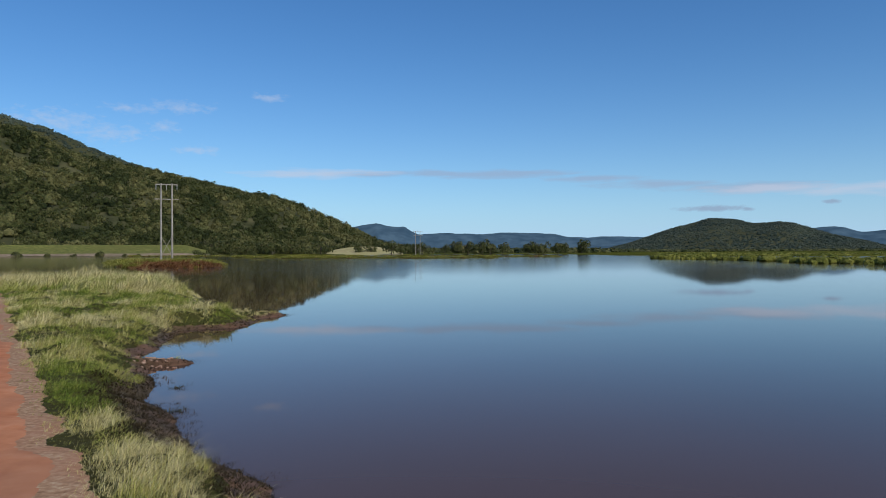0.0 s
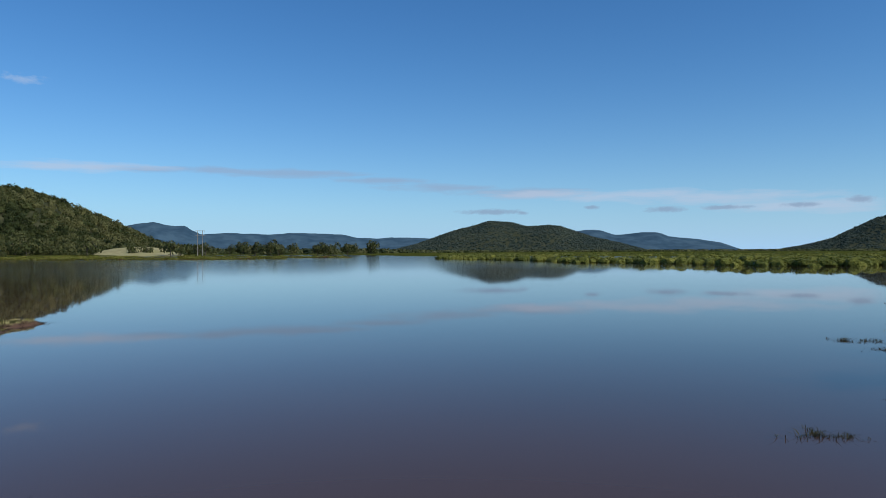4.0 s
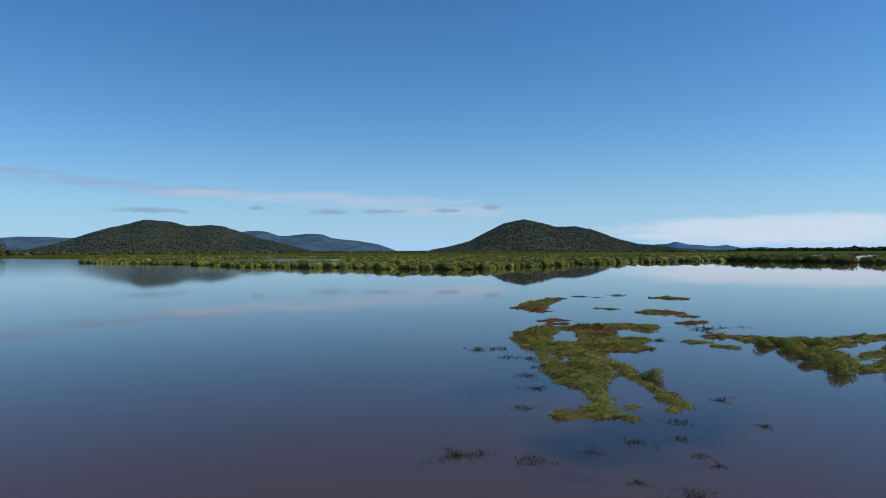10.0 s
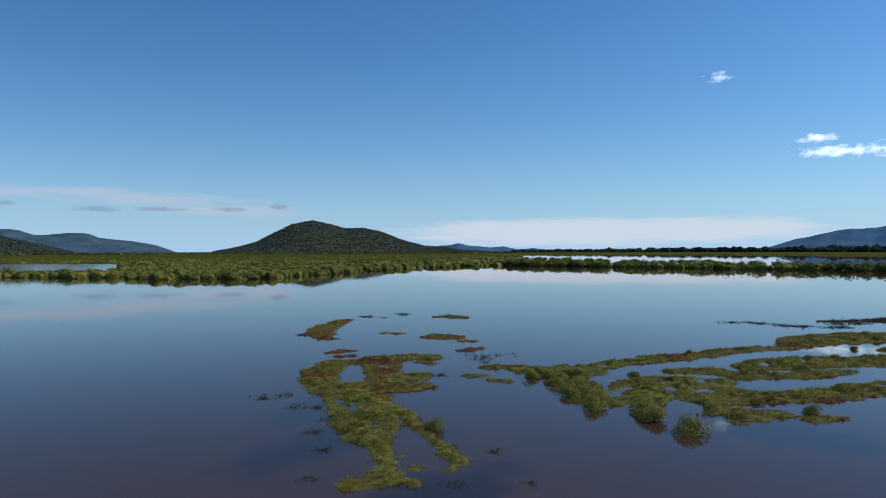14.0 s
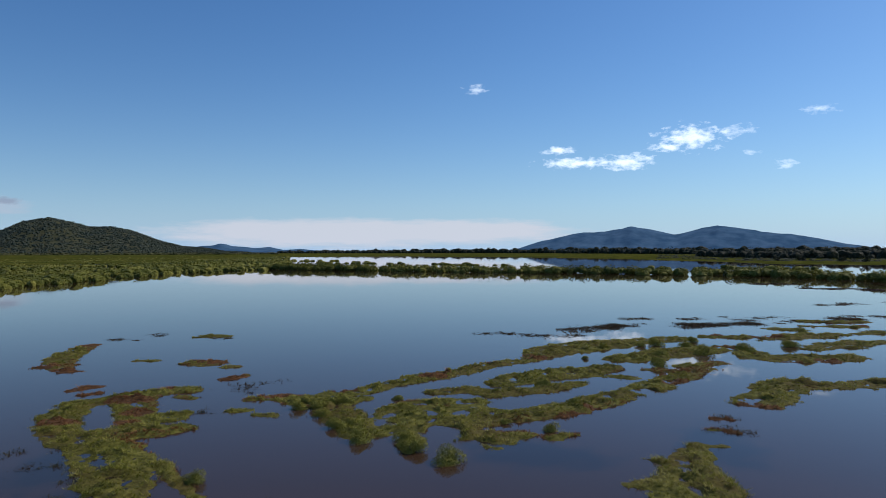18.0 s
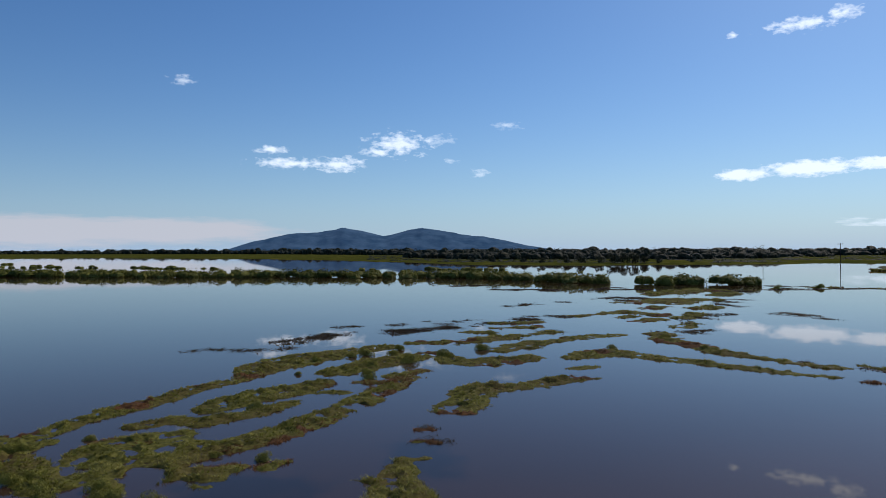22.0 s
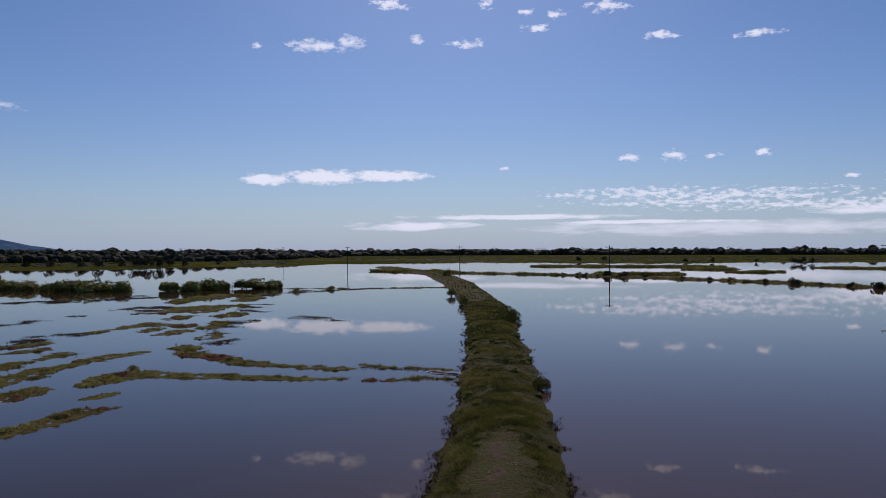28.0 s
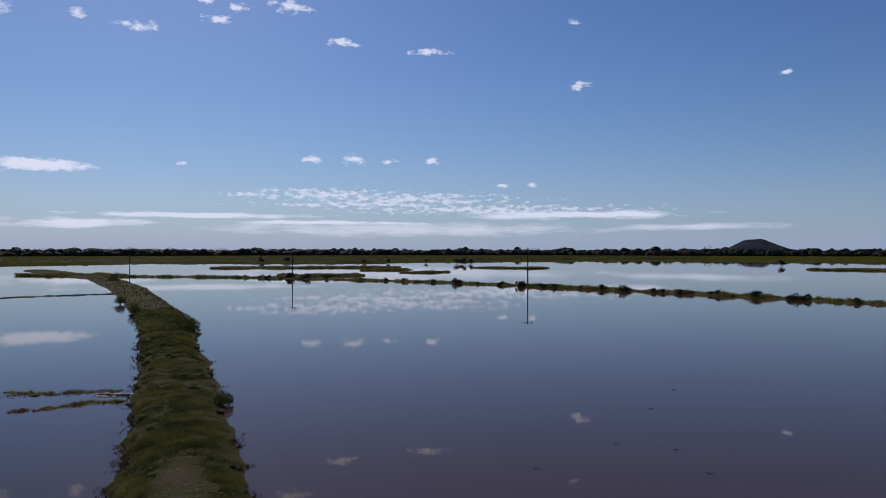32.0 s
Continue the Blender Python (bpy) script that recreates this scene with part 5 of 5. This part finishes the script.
# ---- dike ----
DIKE = [[(175, -196, 2.0), (151.4, -183, 1.6), (119, -187, 1.5), (80, -181, 1.5), (45, -170.5, 1.5), (15.5, -154.5, 1.5), (-7, -140.5, 1.5), (-24, -128.5, 1.5), (-35.4, -120.5, 1.5), (-70, -98, 1.5)]]
islet("thin straight earth dike with pale track and dark bushes", DIKE, top=0.55, name="dike", slim=1.0, blade=0.35, density=120, kind="structure")
dike_bush = [bush_thing(s, "mangrove_bush", "dark rounded mangrove bush on the dike", 420, 0.09, DARK_LEAF, 1, "bushes along the dike") for s in (81, 82, 83)]
place_bushes(dike_bush, [(42.9, -167.5, 2.6, 0), (30.9, -161.5, 1.9, 0), (25.8, -157.8, 2.4, 0), (20.2, -155.8, 2.0, 0), (17.6, -154.2, 1.8, 0), (7.5, -148.4, 2.2, 0), (2.6, -145, 2.6, 0), (-2.5, -142.6, 1.8, 0), (-4.2, -141.0, 1.6, 0), (-7.2, -138.8, 1.7, 0), (-13.1, -135.5, 2.1, 0), (-19.3, -131, 2.4, 0), (-24.1, -127, 2.2, 0), (-26, -126, 2.0, 0), (-32.3, -121.5, 1.6, 0),
                         (107, -184.5, 2.2, 0), (104, -184, 2.0, 0), (97.1, -184.2, 3.2, 0), (91.5, -182.6, 3.0, 0), (64.6, -176, 1.8, 0), (58.9, -174.2, 1.8, 0), (50, -171, 1.7, 0), (72, -178, 1.5, 0), (84, -181, 1.6, 0), (112, -185.5, 1.8, 0), (-38, -118, 1.8, 0), (-44, -114, 2.0, 0), (37, -165, 1.4, 0), (12, -151.4, 1.4, 0)], 1.2, 0.82)


# ---- tussocks in the shallows ----
def tussock(seed):
    g = np.random.default_rng(seed)
    n = 26
    v, f, t = blades(g.normal(0, 0.15, n), g.normal(0, 0.11, n), np.full(n, -0.05), g.uniform(0.06, 0.14, n), np.full(n, 0.005), 9, 2.2)
    return put("tussock", mesh_of("tussock", v, f, t), TUSSOCK, label="dark green-brown grass tussock awash in the shallows", category="tussock", group="tussocks in the shallows")


TUSSOCK = foliage("tussock_blade", [(0.1, (0.03, 0.03, 0.015)), (0.6, (0.07, 0.065, 0.025)), (0.95, (0.13, 0.10, 0.05))])
tuss = [tussock(s) for s in (1, 2, 3)]
for k, (x, y, s) in enumerate(((7.85, 7.95, 1.2), (8.5, 6.95, 1.0), (8.8, 4.55, 0.9), (16.5, 15.6, 1.3), (11.1, 9.3, 0.8), (9.5, 6.6, 0.7), (8.7, 5.3, 0.6), (17.1, 15.4, 1.2), (10.5, 6.4, 0.8), (10.2, 4.9, 0.6), (10.5, 5.3, 0.6), (8.15, 7.75, 0.8),
                               (22.6, 12.8, 1.3), (16.0, 10.1, 0.9), (17.8, 14.4, 1.4), (16.2, 13.4, 1.2), (15.2, 12.2, 1.0), (14.0, 11.6, 1.1), (12.9, 10.4, 1.0), (25.1, -4.8, 1.4), (23.1, -4.7, 1.5), (14.6, 6.9, 0.9), (12.2, 6.6, 0.9), (11.2, 6.0, 0.7), (13.0, 5.4, 0.7),
                               (-0.8, -36.5, 0.7), (-1.7, -29.1, 0.6), (-2.1, -41.9, 0.6), (3.3, -25.2, 0.6), (0.6, -29.4, 0.5), (-2.7, -26.3, 0.6), (-3.2, 9.2, 0.9), (-2.6, 8.7, 0.8), (-3.9, 11.4, 0.8), (-2.0, 7.5, 0.9), (-1.4, 7.1, 0.9), (-4.6, 13.3, 0.7))):
    m = pose(x, y, 0, 0, 0, (k * 77) % 360) @ Matrix.Scale(s, 4)
    if k < 3:
        tuss[k].matrix_world = m
    else:
        ob = copy_thing(tuss[k % 3], m)
        ob.matrix_world = m


# ---- power poles ----
def tube(bm, a, b, r0, r1, sides=8):
    a, b = Vector(a), Vector(b)
    q = (b - a).to_track_quat("Z", "Y")
    rings = [[bm.verts.new(c + q @ Vector((r * math.cos(6.28318 * k / sides), r * math.sin(6.28318 * k / sides), 0))) for k in range(sides)] for c, r in ((a, r0), (b, r1))]
    for k in range(sides):
        bm.faces.new((rings[0][k], rings[0][(k + 1) % sides], rings[1][(k + 1) % sides], rings[1][k]))
    bm.faces.new(rings[1])
    bm.faces.new(rings[0][::-1])


def rod(name, parent, a, b, r0, r1, mat):
    bm = bmesh.new()
    tube(bm, a, b, r0, r1)
    return part(name, bm, mat, parent)


def beam(name, parent, c, sx, sy, sz, mat):
    bm = bmesh.new()
    bmesh.ops.create_cube(bm, size=1)
    bmesh.ops.scale(bm, vec=(sx, sy, sz), verts=bm.verts)
    bmesh.ops.bevel(bm, geom=bm.edges[:], offset=min(sx, sy, sz) * 0.12, segments=1, affect='EDGES')
    bmesh.ops.translate(bm, vec=c, verts=bm.verts)
    return part(name, bm, mat, parent)


DARK_WOOD = surface("dark_pole_wood", [(0.3, (0.05, 0.04, 0.035)), (0.7, (0.12, 0.10, 0.08))], 4.0, (0.05, 0.04, 0.03), 0.5)
PORCELAIN = surface("insulator_glaze", [(0.3, (0.25, 0.24, 0.22)), (0.7, (0.4, 0.38, 0.36))], 8.0, (0.2, 0.2, 0.2), 2.0, roughness=0.25, relief=0.0)


def h_frame(az, r, tall, gap, turn):
    """Two poles with two crossarms, crossed braces and insulators."""
    x, y = polar(az, r)
    ob = new("power_pylon")
    tagged(ob, "pale twin-pole timber power line frame with crossarms", "power pole", "twin-pole frames")
    for s in (-1, 1):
        rod("pole", ob, (s * gap / 2, 0, -0.6), (s * gap / 2, 0, tall), 0.22, 0.15, WOOD)
    beam("crossarm", ob, (0, 0.2, tall - 0.25), gap * 2.0, 0.14, 0.22, WOOD)
    beam("crossarm", ob, (0, 0.2, tall - 3.3), gap * 2.2, 0.12, 0.16, WOOD)
    for s in (-1, 1):
        rod("brace", ob, (s * gap / 2, 0.1, 1.5), (-s * gap / 2, 0.1, 5.6), 0.04, 0.04, WOOD)
    for s in (-0.95, 0, 0.95):
        rod("insulator", ob, (s * gap, 0.2, tall - 0.35), (s * gap, 0.2, tall - 1.4), 0.09, 0.07, PORCELAIN)
    ob.matrix_world = pose(x, y, 0.3, 0, 0, turn)
    return ob


h_frame(-21.2, 158, 16.6, 2.15, 21)
h_frame(-2.0, 505, 17, 3.2, 2)


def single_pole(x, y, tall):
    ob = new("power_pole")
    tagged(ob, "dark slender single timber power pole with crossarm", "power pole", "line of power poles")
    rod("pole", ob, (0, 0, -0.5), (0, 0, tall), 0.17, 0.11, DARK_WOOD)
    beam("crossarm", ob, (0, 0.15, tall - 0.5), 2.2, 0.1, 0.14, DARK_WOOD)
    for s in (-0.95, 0.0, 0.95):
        rod("insulator", ob, (s, 0.15, tall - 0.44), (s, 0.15, tall - 0.12), 0.06, 0.04, PORCELAIN)
    ob.matrix_world = pose(x, y, 0.3, 0, 0, 25)
    return ob


for x, y, tall in ((24.3, -158.6, 8.4), (96.5, -184.4, 8.6), (160, -194, 9.0), (255, -225, 9.4), (355, -262, 9.8)):
    single_pole(x, y, tall)


# ---- trees ----
def tree_thing(seed, name, label, leaves, leaf, mat, tall, group):
    """A tree with a tapered trunk, limbs and a ragged crown, one unit high."""
    g = np.random.default_rng(seed)
    ob = new(name)
    tagged(ob, label, "tree", group)
    rod("trunk", ob, (0, 0, -0.05), (0.02, 0.01, 0.5), 0.028, 0.016, BARK)
    for k in range(5):
        a = g.uniform(0, 6.28)
        rod("limb", ob, (0.01, 0, g.uniform(0.22, 0.45)), (0.3 * math.cos(a), 0.3 * math.sin(a), g.uniform(0.55, 0.8)), 0.013, 0.004, BARK)
    v = crown_shape(seed, leaves, 6, leaf, 0.9, -0.12, 0.45, 0.35).reshape(-1, 3) * [0.6, 0.6, 0.95] + [0, 0, 0.05]
    put("crown", mesh_of("crown", v, np.arange(len(v)).reshape(-1, 3), np.repeat(g.random(leaves), 3)), mat, ob)
    return ob


shore_trees = [tree_thing(s, "tree", "dark green bushy tree at the foot of the hill", 420, 0.09, HILL_LEAF, 1, "trees on the far shore") for s in (91, 92, 93, 94)]
spots = []
for k in range(64):
    az = random.uniform(-18.5, 12)
    if -9.4 < az < -3.4 and random.random() < 0.75:
        az = random.uniform(-18.5, -9.4)
    if az < -3.5:
        r, h = random.uniform(570, 650), random.uniform(8, 16)
    else:
        r, h = random.uniform(520, 640), random.uniform(7, 12.5)
    x, y = polar(az, r)
    spots.append((float(x), float(y), h, 0.2))
place_bushes(shore_trees, spots)
shore_bush = [bush_thing(s, "mangrove_bush", "dark green mangrove bush at the foot of the embankment", 420, 0.09, HILL_LEAF, 1, "bushes below the road") for s in (85, 86)]
spots = []
for az, h in ((-31, 4.2), (-29.2, 2.6), (-27.6, 2.4), (-25.9, 3.8), (-24.2, 2.3), (-23.2, 2.0), (-18.9, 5.0), (-17.8, 4.0), (-16.5, 4.5), (-15, 3.6)):
    x, y = polar(az, 548)
    spots.append((float(x), float(y), 1.35 * h, -0.3))
place_bushes(shore_bush, spots, 1.3)
plain_trees = [tree_thing(s, "tree", "dark lone paperbark tree on the marsh plain", 420, 0.08, DARK_LEAF, 1, "trees on the plain") for s in (95, 96, 97)]
spots = []
for az, r, h in ((112, 352, 6), (113.2, 350, 7), (114.6, 356, 6), (115.6, 352, 8), (116.2, 350, 9), (117.1, 352, 8.5), (118, 358, 7), (119, 360, 6), (110, 360, 6), (108.6, 365, 5.5), (106, 372, 6), (104.5, 374, 5), (121.5, 385, 4.5), (150, 500, 6), (152, 505, 6), (158, 470, 5), (160, 470, 5), (163, 480, 4), (165.5, 440, 6), (166, 440, 6.5), (166.6, 442, 5.5), (190, 420, 6)):
    x, y = polar(az, r)
    spots.append((float(x), float(y), h, 0.0))
place_bushes(plain_trees, spots, 1.2, 0.72)

# ---- far tree line ----
n = 4600
a = rng.uniform(66, 200, n)
r = rng.uniform(0, 1, n) ** 1.5 * 220 + np.interp(a, [66, 85, 100, 125, 150, 175, 200], [1900, 1500, 1000, 950, 1150, 1250, 1200])
x, y = polar(a, r)
s = rng.uniform(9, 14.5, n) * np.interp(a, [66, 85, 100], [0.45, 0.75, 1.0]) * (1 + 0.35 * fbm(x, y, 50, 3)) * r / 1050
v, f, t = scatter_crowns(DOME_CROWNS, x, y, plain_height(x, y) - 0.5, s * rng.uniform(0.4, 0.95, n), s * rng.uniform(0.7, 1.1, n))
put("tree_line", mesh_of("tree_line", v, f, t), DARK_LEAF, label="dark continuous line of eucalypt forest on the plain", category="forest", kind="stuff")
n = 1500
a = rng.uniform(99, 131, n)
r = rng.uniform(0, 1, n) * 130 + np.interp(a, [99, 105, 122, 131], [620, 490, 500, 700])
x, y = polar(a, r)
s = rng.uniform(3.5, 8, n)
k = fbm(x, y, 45, 3) > -0.12
v, f, t = scatter_crowns(DOME_CROWNS, x[k], y[k], plain_height(x[k], y[k]) - 0.3, 0.8 * s[k], s[k])
put("tree_line", mesh_of("tree_line", v, f, t), DARK_LEAF, label="dark paperbark scrub behind the grassy shore", category="forest", kind="stuff")
n = 2600
a = rng.uniform(-4, 66, n)
r = rng.uniform(0, 1, n) * 200 + np.interp(a, [-4, 12, 30, 66], [640, 760, 1150, 1250])
x, y = polar(a, r)
s = rng.uniform(0.6, 1.0, n) * np.interp(a, [-4, 12, 18, 66], [15, 14, 9, 9])
v, f, t = scatter_crowns(FAR_CROWNS, x, y, plain_height(x, y) - 0.1 * s, 0.95 * s, 0.85 * s)
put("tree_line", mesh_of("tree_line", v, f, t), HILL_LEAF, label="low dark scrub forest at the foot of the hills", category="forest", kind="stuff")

n = 5200
a = rng.uniform(96, 185, n)
r = shore_radius(a) + 25 + 500 * rng.random(n) ** 1.4
x, y = polar(a, r)
k = (plain_height(x, y) > 0.15) & (fbm(x, y, 30, 3) > -0.15)
s = rng.uniform(0.5, 1.5, n)[k]
v, f, t = scatter_crowns(FAR_CROWNS, x[k], y[k], plain_height(x[k], y[k]) - 0.2 * s, 2.6 * s, s)
put("plain_grass", mesh_of("plain_grass", v, f, t), DARK_LEAF, label="dark olive clumps of rank grass on the plain", category="grass", kind="stuff")

# ---- road below the hill ----
az = np.arange(-48, -16, 0.25)
prof_r = np.array([552, 566, 580, 606, 608, 616, 618, 650.0])
prof_z = np.array([-0.3, 0.7, 2.4, 7.6, 8.6, 8.6, 8.2, 7.4])
A2, R2 = np.meshgrid(az, prof_r)
x, y = polar(A2, R2)
fade = np.clip((-17 - A2) / 3, 0, 1)
v = np.stack([x, y, prof_z[:, None] * fade + 0.4 * fbm(x, y, 12, 3) * (R2 < 600)], -1).reshape(-1, 3)
put("road_embankment", mesh_of("road_embankment", v, grid_faces(*A2.shape), smooth=True), SWARD, label="mown green grass road embankment below the hill", category="embankment", kind="structure")
A2, R2 = np.meshgrid(az, np.array([609, 615.0]))
x, y = polar(A2, R2)
fade = np.clip((-17 - A2) / 3, 0, 1)
put("road", mesh_of("road", np.stack([x, y, 8.6 * fade + 0.06], -1).reshape(-1, 3), grid_faces(*A2.shape)), BITUMEN, label="grey sealed road along the embankment top", category="road", kind="structure")

DIRT = surface("pale_dirt", [(0.3, (0.20, 0.14, 0.09)), (0.7, (0.34, 0.26, 0.18))], 0.3, (0.15, 0.12, 0.07), 0.05)
A2, R2 = np.meshgrid(az, np.linspace(556, 571, 5))
x, y = polar(A2, R2)
fade = np.clip((-17 - A2) / 3, 0, 1)
rim = np.array([0.0, 0.5, 1.15, 1.5, 1.6])[:, None] * fade + 0.25
put("shore_track", mesh_of("shore_track", np.stack([x, y, rim + 0.3 * fbm(x, y, 12, 3)], -1).reshape(-1, 3), grid_faces(*A2.shape), smooth=True), DIRT, label="pale bare dirt track along the foot of the embankment", category="track", kind="structure")

# ---- riffle where the water crosses the causeway ----
bm = bmesh.new()
for k in range(420):
    s = random.random()
    x, y = 23.6 + 4.6 * s + random.gauss(0, 0.12), -32.6 + 0.9 * s + random.gauss(0, 0.16)
    bmesh.ops.create_circle(bm, cap_ends=True, segments=7, radius=random.uniform(0.03, 0.13), matrix=pose(x, y, 0.03, 0, 0, random.uniform(0, 90)) @ Matrix.Diagonal((1.5, 0.9, 1, 1)))
me = bpy.data.meshes.new("foam")
bm.to_mesh(me)
bm.free()
put("foam", me, FOAM, label="white foam flecks where water spills past the bank", category="foam", kind="stuff")

# ---- straw clearing at the foot of the hill ----
STRAW = surface("dry_straw", [(0.3, (0.30, 0.25, 0.11)), (0.7, (0.46, 0.39, 0.20))], 0.3, (0.30, 0.27, 0.10), 0.04)
A2, R2 = np.meshgrid(np.arange(-9.6, -3.0, 0.2), np.linspace(566, 660, 14))
x, y = polar(A2, R2)
rise = np.sin(np.pi * np.clip((A2 + 9.6) / 6.6, 0, 1)) ** 0.6
v = np.stack([x, y, (R2 - 570) / 90 * 7.5 * rise - 0.2 + 0.5 * fbm(x, y, 15, 3)], -1).reshape(-1, 3)
put("clearing", mesh_of("clearing", v, grid_faces(*A2.shape), smooth=True), STRAW, label="dry straw-coloured grass clearing below the hill", category="grass", kind="structure")
